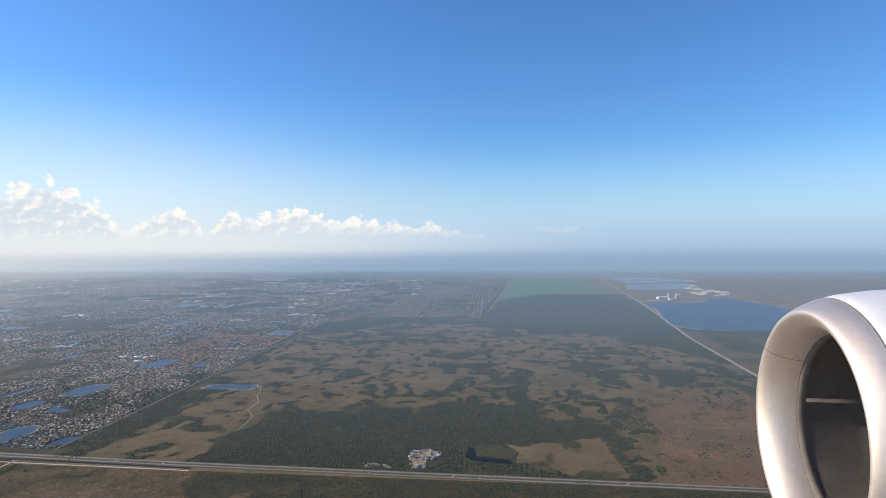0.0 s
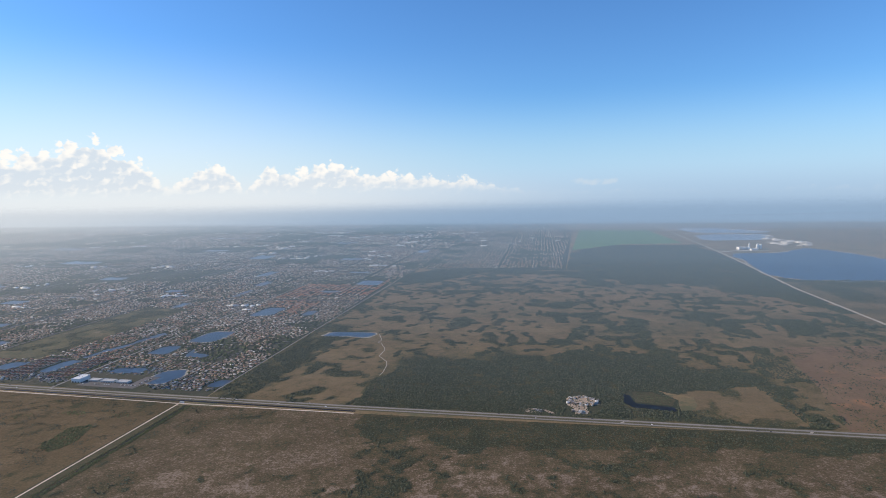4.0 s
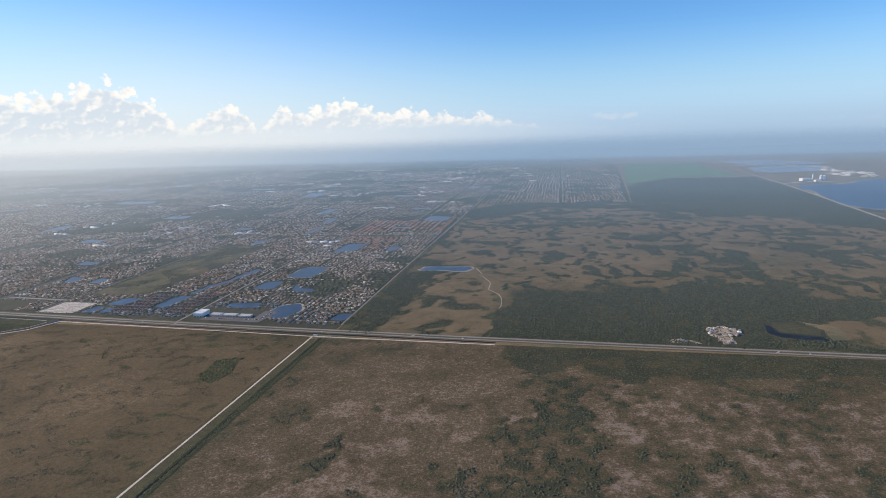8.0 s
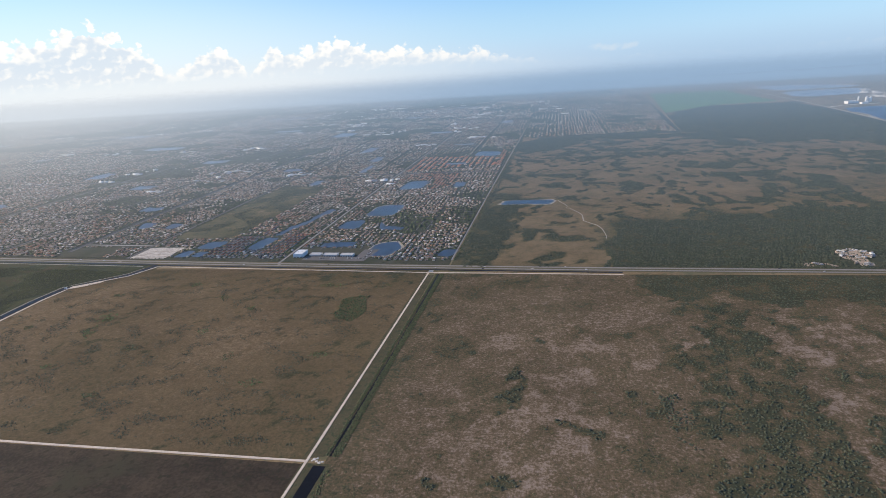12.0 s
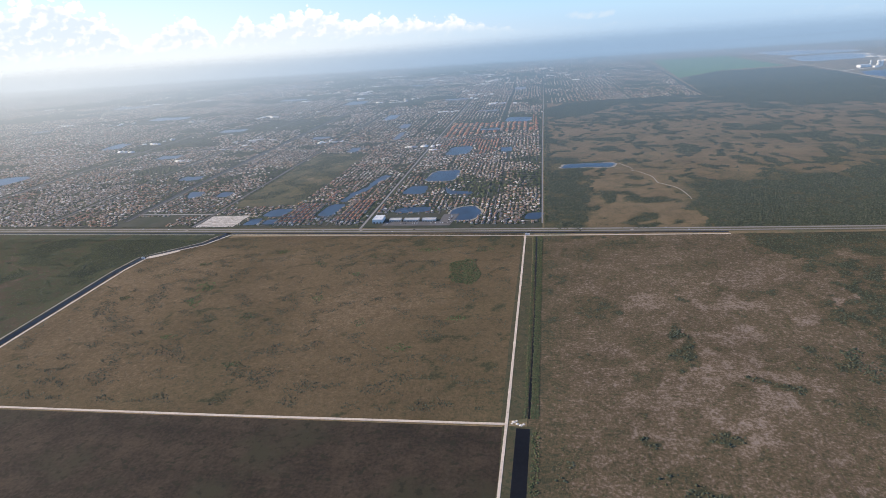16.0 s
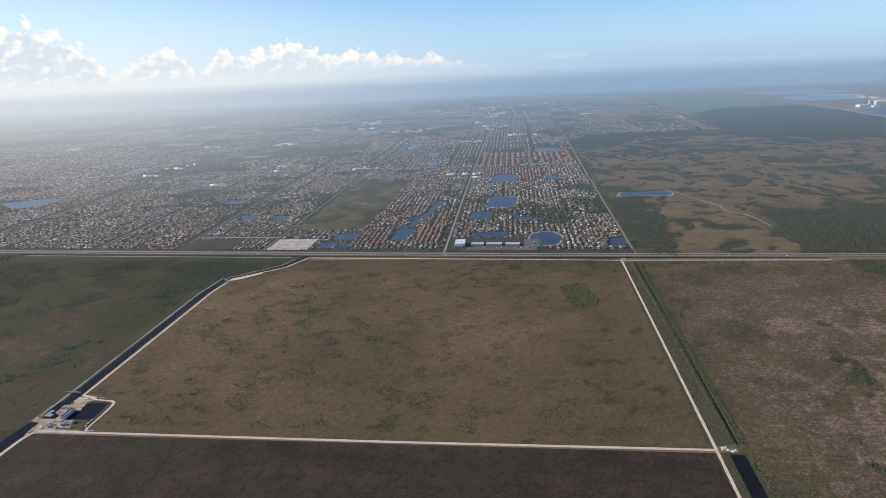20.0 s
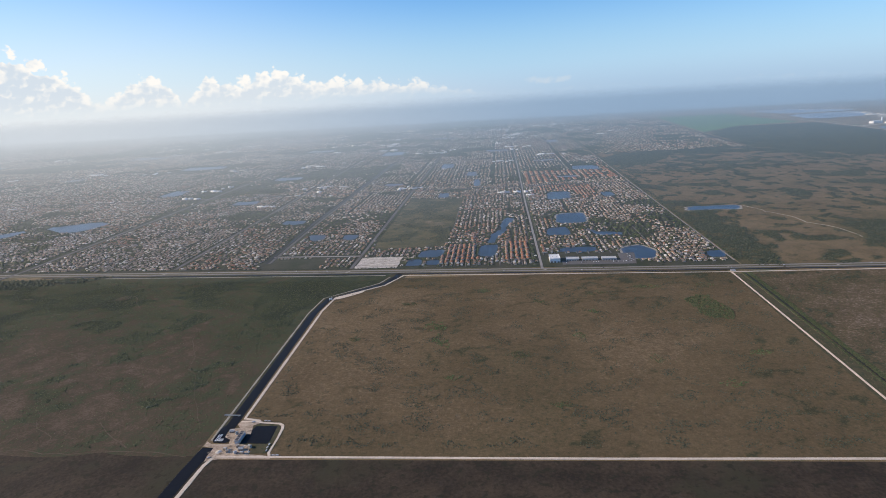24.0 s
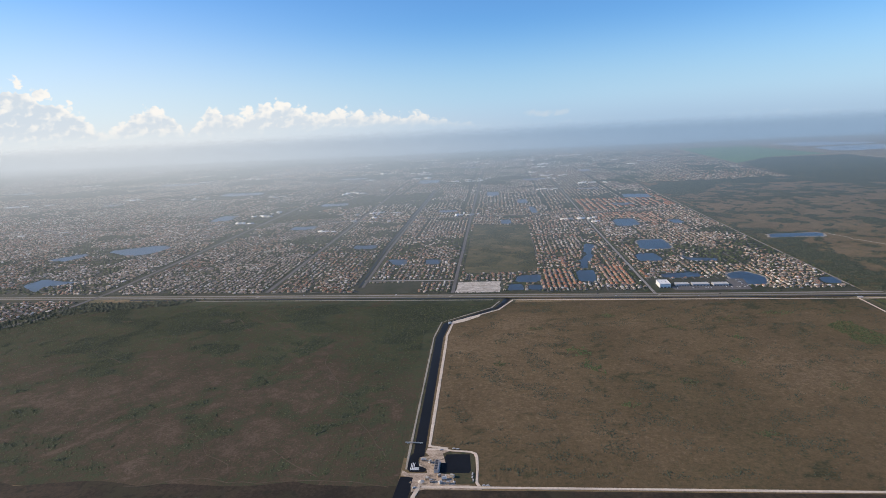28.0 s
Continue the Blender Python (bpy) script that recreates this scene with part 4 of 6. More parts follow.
road("avenue", [(-1316, 720), (-1320, 1116), (-1331, 1891), (-1345, 3500)], 5, M_STREET, "grey avenue through the western suburb", "avenue", 0.30)
road("avenue", [(-300, 1900), (-302, 3100)], 8, M_AVENUE, "grey avenue of the far suburb", "avenue", 0.30)
road("avenue", [(-1950, 140), (-1573, 626), (-1556, 740), (-1556, 2400)], 6, M_STREET, "grey road at the marsh's western edge", "avenue", 0.30)
road("avenue", [(-1190, 770), (-1060, 762)], 4, M_AVENUE, "grey cross street", "avenue", 0.30)
for cross, x0, x1 in ((1316, -2400, -565), (1890, -2800, -556), (2600, -3600, -545), (3400, -4200, -540)):
    road("avenue", [(x0, cross), (x1, cross)], 7, M_STREET, "grey cross avenue of the suburb", "avenue", 0.30)

# ---- houses ----
ORANGE = [
    [(-938, 815), (-895, 815), (-884, 738), (-905, 712), (-944, 712)],
    [(-856, 812), (-815, 812), (-815, 720), (-856, 722)],
    [(-800, 1180), (-766, 1300), (-650, 1330), (-660, 1150), (-700, 1130), (-705, 1235), (-770, 1240)],
    [(-795, 1330), (-790, 1560), (-664, 1540), (-575, 1535), (-572, 1390), (-640, 1400)],
    [(-590, 1640), (-570, 1640), (-570, 1400), (-590, 1400)],
]
CLEAR = [r for _, r, *_ in PONDS] + [grown(PARK, -2), grown(LOT, 3), [(-808, 690), (-690, 690), (-690, 745), (-808, 745)], [(-1190, 700), (-1110, 700), (-1110, 752), (-1190, 752)]]
LINES = [
    ([(-809, 676), (-809, 1120), (-804, 1720), (-800, 2600)], 4.6), ([(-1059, 700), (-1057, 2670)], 4.6), ([(-574, 690), (-568, 1200), (-556, 1890), (-530, 4900)], 2.8),
    ([(-1188, 735), (-1196, 1000), (-1198, 1880)], 9), ([(-1316, 720), (-1331, 1891), (-1345, 3500)], 6), ([(-1950, 140), (-1573, 626), (-1556, 740), (-1556, 2400)], 9),
    ([(-2000, hwy(-2000, 2)), (-600, hwy(-600, 2)), (-560, hwy(-560, 2))], 17), ([(-1190, 770), (-1060, 762)], 7),
    ([(-2400, 1316), (-565, 1316)], 8), ([(-2800, 1890), (-556, 1890)], 8), ([(-3600, 2600), (-545, 2600)], 8),
]
TOWN = [(-578, 690), (-1545, 722), (-1592, 640), (-1800, 360), (-2300, 600), (-5300, 4300), (-5300, 4900), (-540, 4900), (-562, 1890)]
FARTOWN = [(-548, 1905), (-80, 1872), (-75, 2250), (-40, 2600), (20, 3500), (-100, 4300), (-540, 4300)]


def free(pts):
    ok = np.ones(len(pts), bool)
    for ring in CLEAR:
        ok &= ~inside(pts, list(grown(ring, 3.0)))
    for line, far in LINES:
        ok &= ~near_line(pts, line, far)
    return ok


def lay_out(ring, x0, x1, y0, y1, pitch, gap, seed, cell=(118, 92)):
    """Houses in facing rows along streets, cell by cell, and the streets: rows of x, y, turn and of x, y, length, turn."""
    rng = np.random.default_rng(seed)
    houses, streets = [], []
    for cx in np.arange(x0, x1, cell[0]):
        for cy in np.arange(y0, y1, cell[1]):
            along = rng.random() < 0.5
            a, c = (cell[0], cell[1]) if along else (cell[1], cell[0])
            for s in np.arange(gap * 0.5, c - gap * 0.3, gap):
                mid = (cx + a / 2, cy + s) if along else (cx + s, cy + a / 2)
                pieces = int((a - 4) / 18) + 1
                for k in range(pieces):
                    off = ((k + 0.5) / pieces - 0.5) * (a - 4)
                    streets.append((mid[0] + (off if along else 0), mid[1] + (0 if along else off), (a - 4) / pieces + 0.1, 0.0 if along else math.pi / 2))
                for side in (-1, 1):
                    for q in np.arange(pitch * 0.6, a - pitch * 0.5, pitch):
                        q, off = q + rng.normal(0, 0.9), side * (gap * 0.27 + rng.normal(0, 0.6))
                        if rng.random() < 0.15:
                            continue
                        x, y = (cx + q, cy + s + off) if along else (cx + s + off, cy + q)
                        houses.append((x, y, (0 if along else math.pi / 2) + (math.pi if side > 0 else 0) + rng.normal(0, 0.04)))
    houses, streets = np.array(houses), np.array(streets)
    seen = lambda p: inside(p[:, :2], ring) & (p[:, 0] > -1080 - 0.95 * p[:, 1])  # noqa: E731
    houses, streets = houses[seen(houses)], streets[seen(streets)]
    return houses[free(houses[:, :2])], streets[free(streets[:, :2])]


near_h, near_s = lay_out(TOWN, -2400, -560, 300, 1320, 5.2, 15.0, 1, (104, 76))
mid_h, mid_s = lay_out(TOWN, -3600, -545, 1320, 2600, 7.0, 20, 2, (210, 140))
far_h, far_s = lay_out(TOWN, -5300, -540, 2600, 4900, 13, 36, 3, (300, 210))
blk_h, blk_s = lay_out(FARTOWN, -548, 30, 1900, 4300, 9.5, 26, 4, (130, 100))

loose = np.random.default_rng(88)
for rows, by in ((near_h, 0.5), (mid_h, 0.9), (far_h, 2.0), (blk_h, 1.2)):
    rows[:, :2] += loose.normal(0, by, (len(rows), 2))
terra_at = [np.any([inside(h[:, :2], r) for r in ORANGE], 0) for h in (near_h, mid_h)]
near_h, mid_h = near_h[~terra_at[0]], mid_h[~terra_at[1]]


def thinned(rows, size, least, seed):
    """Rows of houses with the plots taken out where the suburb is wooded or open: houses, plots."""
    x, y = rows[:, 0], rows[:, 1]
    built = fbm(x, y, size, seed, 3) + 0.5 * fbm(x, y, size * 0.3, seed + 1, 2) + loose.uniform(-0.25, 0.25, len(rows))
    return rows[built > least], rows[built <= least]


near_h, near_g = thinned(near_h, 150, -0.62, 201)
mid_h, mid_g = thinned(mid_h, 260, -0.22, 203)
far_h, far_g = thinned(far_h, 420, -0.12, 205)
blk_h, blk_g = thinned(blk_h, 160, -0.45, 207)
groves = np.r_[near_g, mid_g]


def house_size(n, seed, k=1.0):
    rng = np.random.default_rng(seed)
    return np.stack([rng.uniform(3.0, 4.6, n) * k, rng.uniform(2.7, 3.8, n) * k, rng.uniform(1.7, 2.4, n) * k], 1)


def row_of_streets(name, rows, width, label):
    size = np.stack([rows[:, 2], np.full(len(rows), width), np.full(len(rows), 0.28)], 1)
    tagged(stuff(name, label, "street", BOX, rows[:, :2], size, [M_STREET], 5, rows[:, 3]), kind="stuff")


row_of_streets("streets", near_s, 1.9, "grey residential streets between rows of houses")
row_of_streets("streets", np.r_[mid_s, blk_s], 2.2, "grey residential streets in the middle distance")
row_of_streets("streets", far_s, 5.0, "grey distant residential streets")


def houses(rows, roof, seed, label, k=1.0):
    if len(rows):
        stuff("houses", label, "houses", HOUSE, rows[:, :2], house_size(len(rows), seed, k), [M_WALL, roof], seed, rows[:, 2])


def single_house(shape, roof, label):
    v, f, s = shape
    base = new("house")
    for k, (nm, m) in enumerate((("wall", M_WALL), ("roof", roof))):
        bm = bmesh.new()
        used = {}
        for q, slot in zip(f, s):
            if slot == k:
                bm.faces.new([used.setdefault(n, None) or used.update({n: bm.verts.new((v[n][0] * 3.9, v[n][1] * 3.3, v[n][2] * 2.1))}) or used[n] for n in q])
        part(nm, bm, m, base)
    return tagged(base, label, "house", group="suburban houses")


plain = near_h
order = np.argsort(plain[:, 1] + 0.35 * np.abs(plain[:, 0] + 760))
first, rest = plain[order[:210]], plain[order[210:]]
for rows, roof, label in ((first, M_ROOF_ONE, "low stucco house with a tiled hip roof"),):
    kinds = [single_house(h, roof, label) for h in HOUSE]
    for n, (x, y, a) in enumerate(rows):
        m = pose(x, y, 0.05, 0, 0, math.degrees(a))
        if n < len(kinds):
            kinds[n].matrix_basis = m
        else:
            copy_thing(kinds[n % len(kinds)], m)
for k, (roof, label) in enumerate(((M_ROOF, "rows of houses with tan and grey roofs"), (M_WARMROOF, "rows of houses with rust-brown roofs"), (M_PALEROOF, "rows of houses with pale roofs"))):
    zone = [np.digitize(fbm(h[:, 0], h[:, 1], 240, 209, 3) + loose.normal(0, 0.12, len(h)), (0.12, 0.42)) for h in (rest, mid_h, far_h, blk_h)]
    for h, z, seed, size in zip((rest, mid_h, far_h, blk_h), zone, (21, 23, 25, 26), (0.95, 1.15, 2.0, 1.35)):
        houses(h[z == k], roof, seed + 10 * k, label, size)


def terrace(length, depth, tall):
    """A row of townhouses along y under one long roof, with a porch at each door."""
    base = new("terrace")
    part("wall", box(bmesh.new(), -depth / 2, depth / 2, -length / 2, length / 2, 0, tall * 0.6), M_WALL, base)
    bm = bmesh.new()
    e, h = depth / 2 + 0.3, length / 2 + 0.3
    lo = [bm.verts.new((x, y, tall * 0.58)) for x, y in ((-e, -h), (e, -h), (e, h), (-e, h))]
    up = [bm.verts.new((0, y, tall)) for y in (-h + e * 0.8, h - e * 0.8)]
    for f in ((lo[0], lo[1], up[0]), (lo[1], lo[2], up[1], up[0]), (lo[2], lo[3], up[1]), (lo[3], lo[0], up[0], up[1])):
        bm.faces.new(f)
    part("roof", bm, M_TERRA_ONE, base)
    for k in range(2):
        y = (k - 0.5) * length / 2
        part("porch", box(bmesh.new(), -depth / 2 - 1.1, -depth / 2, y - 0.9, y + 0.9, 0, tall * 0.42), M_WALL, base, "pale stucco porch")
    return tagged(base, "long stucco townhouse row under an orange terracotta roof", "townhouses", group="orange townhouse rows")


def rows_of_terraces(ring, pitch, length, seed):
    """Columns of terraces along y inside the ring, as rows of x, y."""
    rng = np.random.default_rng(seed)
    r = np.array(ring)
    pts = np.array([(x + rng.normal(0, 0.3), y + rng.normal(0, 0.6)) for x in np.arange(r[:, 0].min() + 4, r[:, 0].max() - 2, pitch) for y in np.arange(r[:, 1].min() + length / 2, r[:, 1].max(), length + 3.0)])
    pts = pts[inside(pts, list(ring))]
    return pts[free(pts)]


front = np.concatenate([rows_of_terraces(r, 7.0, 11.0, 3 + k) for k, r in enumerate([*ORANGE[:2], [(-806, 792), (-797, 792), (-801, 694), (-812, 694)], [(-905, 880), (-893, 880), (-893, 820), (-905, 820)]])])
kinds = [terrace(n, 3.7, 2.5) for n in (11.0, 9.0, 10.0)]
for n, (x, y) in enumerate(front):
    if n < 3:
        kinds[n].matrix_basis = pose(x, y, 0.05)
    else:
        copy_thing(kinds[n % 3], pose(x, y, 0.05, 0, 0, 180 * (n % 2)))
for k, (ring, across) in enumerate(((ORANGE[2], 0), (ORANGE[3], 1), (ORANGE[4], 0))):
    pts = rows_of_terraces(ring, 7.0, 10.0, 9 + k) if not across else rows_of_terraces([(y, x) for x, y in ring], 9.0, 11.0, 9)[:, ::-1]
    pts = pts[free(pts)]
    rng = np.random.default_rng(30 + k)
    pts = pts[rng.random(len(pts)) < 0.74] + rng.normal(0, 0.9, (1, 2))
    tsize = np.stack([rng.uniform(5, 10.5, len(pts)), rng.uniform(3.2, 4.6, len(pts)), rng.uniform(2.2, 3.0, len(pts))], 1)
    stuff("townhouses", "rows of townhouses with orange terracotta roofs", "townhouses", HOUSE[:2], pts, tsize, [M_WALL, M_TERRA], 24 + k, np.full(len(pts), 0.0 if across else math.pi / 2))

# ---- trees ----
def woods(name, label, ring, count, seed, lo, hi, material=M_TREE, shapes=CROWN8, clump=0.0, size=60.0, stretch=1.0, keep=None, loose=0.12, octaves=3):
    pts = sprinkle(ring, count, seed, clump, size, stretch, loose, octaves)
    if keep is not None:
        pts = pts[keep(pts)]
    if len(pts):
        stuff(name, label, "trees", shapes, pts, tree_size(len(pts), seed, lo, hi), [material], seed)
    return len(pts)


def garden(rows, per, seed, lo, hi, spread):
    rng = np.random.default_rng(seed)
    pts = np.repeat(rows[:, :2], per, 0) + rng.normal(0, spread, (len(rows) * per, 2))
    pts = pts[free(pts)]
    stuff("garden_trees", "green garden trees among the houses", "trees", CROWN8, pts, tree_size(len(pts), seed, lo, hi), [M_TOWNTREE], seed)


garden(groves, 1, 45, 3.0, 6.0, 4)
garden(far_g, 2, 46, 7.0, 14.0, 14)
garden(blk_g, 3, 49, 2.5, 5.0, 6)
row_at = np.array([(x + loose.normal(0, 1.0) + off, y) for line, far in LINES[:6] for off in (-far - 1.0, far + 1.0) for (x0, y0), (x1, y1) in zip(line, line[1:]) for y in np.arange(y0, min(y1, 2600), 4.0) if y1 > y0 and loose.random() < 0.7 for x in [x0 + (x1 - x0) * (y - y0) / (y1 - y0)]])
garden(row_at, 2, 50, 1.6, 3.6, 1.0)
orange_trees = np.concatenate([sprinkle(r, 900, 90 + k) for k, r in enumerate(ORANGE)])
garden(orange_trees, 1, 48, 1.4, 3.0, 2.0)
shores = np.concatenate([np.array(shore(grown(r, 5.5))) for nm, r, *_ in PONDS[1:-3]])
garden(shores, 3, 47, 1.4, 3.2, 1.6)
garden(near_h, 2, 41, 1.8, 3.7, 3.5)
garden(mid_h, 2, 42, 2.6, 5.2, 5)
garden(far_h, 1, 43, 6.0, 11.0, 12)
garden(blk_h, 3, 44, 3.0, 6.0, 7)
GLADES = [YARD_GLADE, PONDS[-1][1], grown(PONDS[0][1], 7), [(-47, 742), (-44, 706), (8, 700), (15, 728), (-12, 756), (-33, 757)], [(-4, 764), (38, 741), (29, 697), (9, 692), (14, 726)]]
clear_of = lambda p: np.all([~inside(p, r) for r in GLADES], 0) & ~near_line(p, [(486, 640), (470, 1173), (470, 1556), (519, 2285), (561, 3539)], 8)  # noqa: E731


def grown_over(name, label, ring, count, seed, lo, hi, cover, least, most=2.0, material=M_TREE, spread=0.10, keep=None):
    """Trees or bushes where the ground's cover lies between two values."""
    pts = sprinkle(ring, count, seed)
    c = cover(pts[:, 0], pts[:, 1]) + np.random.default_rng(seed + 70).uniform(-spread, spread, len(pts))
    pts = pts[(c > least) & (c < most)]
    pts = pts[clear_of(pts)] if keep is None else pts[keep(pts)]
    stuff(name, label, "trees", CROWN8, pts, tree_size(len(pts), seed, lo, hi), [material], seed)


NORTH_NEAR, NORTH_MID, NORTH_FAR = [(-566, 666), (480, 656), (474, 1020), (-564, 1020)], [(-564, 1020), (474, 1020), (470, 1480), (-560, 1480)], [(-560, 1480), (470, 1480), (500, 2690), (190, 2690), (-30, 2460), (-72, 1890), (-556, 1890)]
grown_over("forest", "dense dark green woodland north of the highway", NORTH_NEAR, 105000, 51, 1.2, 2.8, north_cover, 0.63)
grown_over("scrub", "low olive brush over the northern prairie", NORTH_NEAR, 40000, 52, 0.6, 1.3, north_cover, 0.36, 0.66, M_SCRUB)
grown_over("tree_islands", "dark tree islands strewn over brown prairie", NORTH_MID, 90000, 53, 1.6, 3.3, north_cover, 0.60)
grown_over("forest", "dark far woodland before the farm field", NORTH_FAR, 70000, 54, 2.4, 5.0, north_cover, 0.62)
grown_over("forest", "dark scrub wood beside the lake", [(500, 660), (800, 660), (980, 1700), (500, 1700)], 16000, 82, 2.0, 4.5, east_cover, 0.58)
MARL_LAND = [(-572, -60), (330, -60), (330, 634), (-572, 634)]
off_levee = lambda p: p[:, 1] < hwy(0) - 14 - 0.0225 * p[:, 0]  # noqa: E731
grown_over("forest", "dark scrub wood and woodland south of the highway", MARL_LAND, 130000, 55, 0.9, 2.1, marl_cover, 0.72, keep=off_levee)
grown_over("scrub", "olive brush on the marl prairie", MARL_LAND, 75000, 57, 0.4, 1.1, marl_cover, 0.44, 0.80, M_SCRUB, keep=off_levee)
woods("scrub_wood", "small dark clump of bushes on the prairie", [(-368, 383), (-353, 388), (-348, 361), (-350, 320), (-364, 325)], 700, 78, 0.9, 2.0, M_TREE, CROWN8, clump=0.08, size=14, loose=0.2)
woods("scrub", "dark scrub along the overgrown ditch", [(-590.5, 292), (-588, 292), (-582.2, 640), (-584.5, 640)], 3800, 58, 0.7, 1.6, M_BUSH)
woods("scrub", "dark scrub along the overgrown ditch", [(-586, 292), (-581, 292), (-574, 640), (-579.8, 640)], 6500, 92, 0.6, 1.6, M_BUSH)
woods("scrub", "thin tufts on the levee's verge", [(-601, 296), (-590, 292), (-584, 640), (-592, 640)], 2600, 76, 0.4, 0.9, M_SCRUB, clump=-0.1, size=20, loose=0.3)
woods("scrub", "green scrub along the southern canal", [(-585, 280), (-580, 280), (-592, -200), (-597, -200)], 5200, 99, 0.6, 1.6, M_BUSH)
woods("scrub", "small green shrubs dotted over the marsh", [(-1046, 296), (-610, 296), (-604, 636), (-990, 650), (-1046, 580)], 90000, 59, 0.4, 1.2, M_TREE, keep=lambda p: (p[:, 0] > -1006) | (p[:, 1] > 334), clump=0.30, size=15, stretch=1.3, loose=0.22, octaves=3)
woods("scrub", "fine dry tufts over the marsh", [(-1046, 296), (-610, 296), (-604, 636), (-990, 650), (-1046, 580)], 14000, 91, 0.3, 0.7, M_SCRUB, keep=lambda p: (p[:, 0] > -1006) | (p[:, 1] > 334), clump=0.0, size=60, loose=0.3)
for ring in ([(-938, 516), (-921, 510), (-917, 487), (-937, 489)], [(-926, 481), (-910, 470), (-909, 447), (-924, 456)]):
    woods("bush", "small green thicket in the marsh", frayed(ring, 3, 5), 240, 79, 0.8, 1.7, M_THICKET, clump=-0.2, size=7, loose=0.3)
for k, (x, y, r) in enumerate(((-756, 585, 14), (-700, 600, 16), (-820, 560, 9), (-880, 600, 10), (-850, 430, 10), (-790, 470, 9), (-735, 420, 11), (-690, 380, 10), (-960, 560, 9), (-900, 390, 8), (-820, 350, 9), (-650, 430, 9), (-1000, 470, 8), (-770, 530, 8), (-640, 600, 12))):
    woods("bush", "loose green thicket in the marsh", frayed([(x - r, y), (x, y - r * 0.8), (x + r, y), (x, y + r * 0.8)], 3, r * 0.5), 60 + 7 * r, 120 + k, 0.6, 1.5, M_THICKET if k % 2 else M_BUSH, clump=0.0, size=8, loose=0.35)
woods("bush", "round green thicket in the marsh", frayed([(-672, 556), (-660, 572), (-648, 568), (-639, 532), (-646, 500), (-666, 506)], 4, 5), 1900, 60, 0.9, 2.1, M_BUSH, clump=-0.40, size=9, loose=0.3)
WEST_LAND = [(-1074, 296), (-1078, 560), (-1016, 645), (-1550, 684), (-1690, 560), (-1900, 296)]
grown_over("scrub", "dark green brush on the western marsh", WEST_LAND, 110000, 61, 0.5, 1.3, west_cover, 0.54, 2.0, M_BUSH, 0.20)
grown_over("scrub_wood", "dark clumps of low trees in the marsh", WEST_LAND, 60000, 80, 0.8, 1.9, west_cover, 0.70, 2.0, M_TREE, 0.12)
grown_over("scrub", "dry tussocks on the brown western marsh", WEST_LAND, 22000, 81, 0.4, 0.9, west_cover, 0.05, 0.45, M_SCRUB, 0.10)
woods("forest", "dark tree belt at the marsh's western edge", [(-1390, 695), (-1550, 690), (-1680, 560), (-1640, 540), (-1540, 640), (-1420, 672)], 2600, 62, 2.2, 4.5, M_TREE)
woods("scrub", "sparse scrub on the cleared plot", [(205, 822), (222, 990), (480, 1020), (420, 645), (170, 656)], 2500, 63, 1.2, 2.8, M_TREE, clump=0.2, size=30)
woods("tree_row", "rows of dark trees beside the cleared plot", [(112, 880), (125, 880), (150, 660), (136, 660)], 1300, 64, 1.4, 2.8, M_TREE)
woods("tree_row", "rows of dark trees beside the cleared plot", [(186, 990), (200, 990), (208, 815), (196, 815), (150, 830), (150, 880)], 1500, 65, 1.4, 2.8, M_TREE)
woods("scrub", "trees in the park field", PARK, 12000, 66, 1.0, 2.4, M_TREE, clump=0.05, size=44, loose=0.15, octaves=4)
woods("forest", "far dark tree patches on the eastern plain", [(990, 1650), (540, 1400), (520, 1700), (800, 1690), (1000, 2000), (1400, 3400), (2600, 3400)], 5000, 67, 4.0, 8.0, M_TREE, clump=0.1, size=160, stretch=2.5)




woods("scrub", "sparse brush over the cleared plot", [(205, 822), (222, 990), (480, 1020), (420, 645), (170, 656)], 9000, 96, 0.5, 1.3, M_SCRUB, clump=0.05, size=40, loose=0.3)
hedge = [(x, hwy(x, 13)) for x in (-1560, -1100, -600, -575)] + [(x, hwy(x, 18)) for x in (-575, -600, -1100, -1560)]
woods("hedge", "dark hedge of trees along the highway", hedge, 5200, 73, 1.1, 2.6, M_TREE, clump=-0.25, size=30, loose=0.3)
woods("scrub", "low trees along the suburb's edge road", [(-566, 700), (-560, 700), (-546, 1880), (-552, 1880)], 2600, 74, 1.4, 3.0, M_TREE)


# ---- pump works ----
sheet("gravel_yard", frayed([(-1049.9, 328.5), (-1037.1, 329.5), (-1033.1, 326.8), (-1039.1, 322.8), (-1036.4, 311.9), (-1039.6, 311.8), (-1039.4, 300.0), (-1031.1, 298.4), (-1028.1, 288.7), (-1016, 287.3), (-1012, 285), (-1012, 283.6), (-1046.4, 283.6), (-1055.0, 280.7), (-1055.5, 286.3), (-1055.3, 295.1), (-1063.5, 297.5), (-1063.5, 303.1), (-1058.5, 299.6), (-1046.8, 300.2), (-1048.0, 305.4), (-1053.5, 308.5), (-1053.5, 318.5), (-1047, 319.4), (-1050.6, 324.1)], 1.5, 0.5), 0.24, M_YARD, "pale rutted gravel yard of the pump works", "yard")
sheet("pond_bank", frayed([(-1039, 324.5), (-1019.5, 324), (-1016.8, 318), (-1016.6, 290), (-1027, 289.5), (-1030, 299), (-1040, 299.5)], 3, 0.5), 0.13, M_BUSHGROUND, "rough green bank round the settling pond", "bank")
tagged(pond("basin", [(-1060.2, 301.5), (-1060.8, 322.8), (-1054.6, 322.9), (-1054.2, 309.6), (-1048.6, 306.0), (-1048.4, 301.6)], M_WATER, 0, "x", 0.2), "dark intake basin of the pump works", "basin")
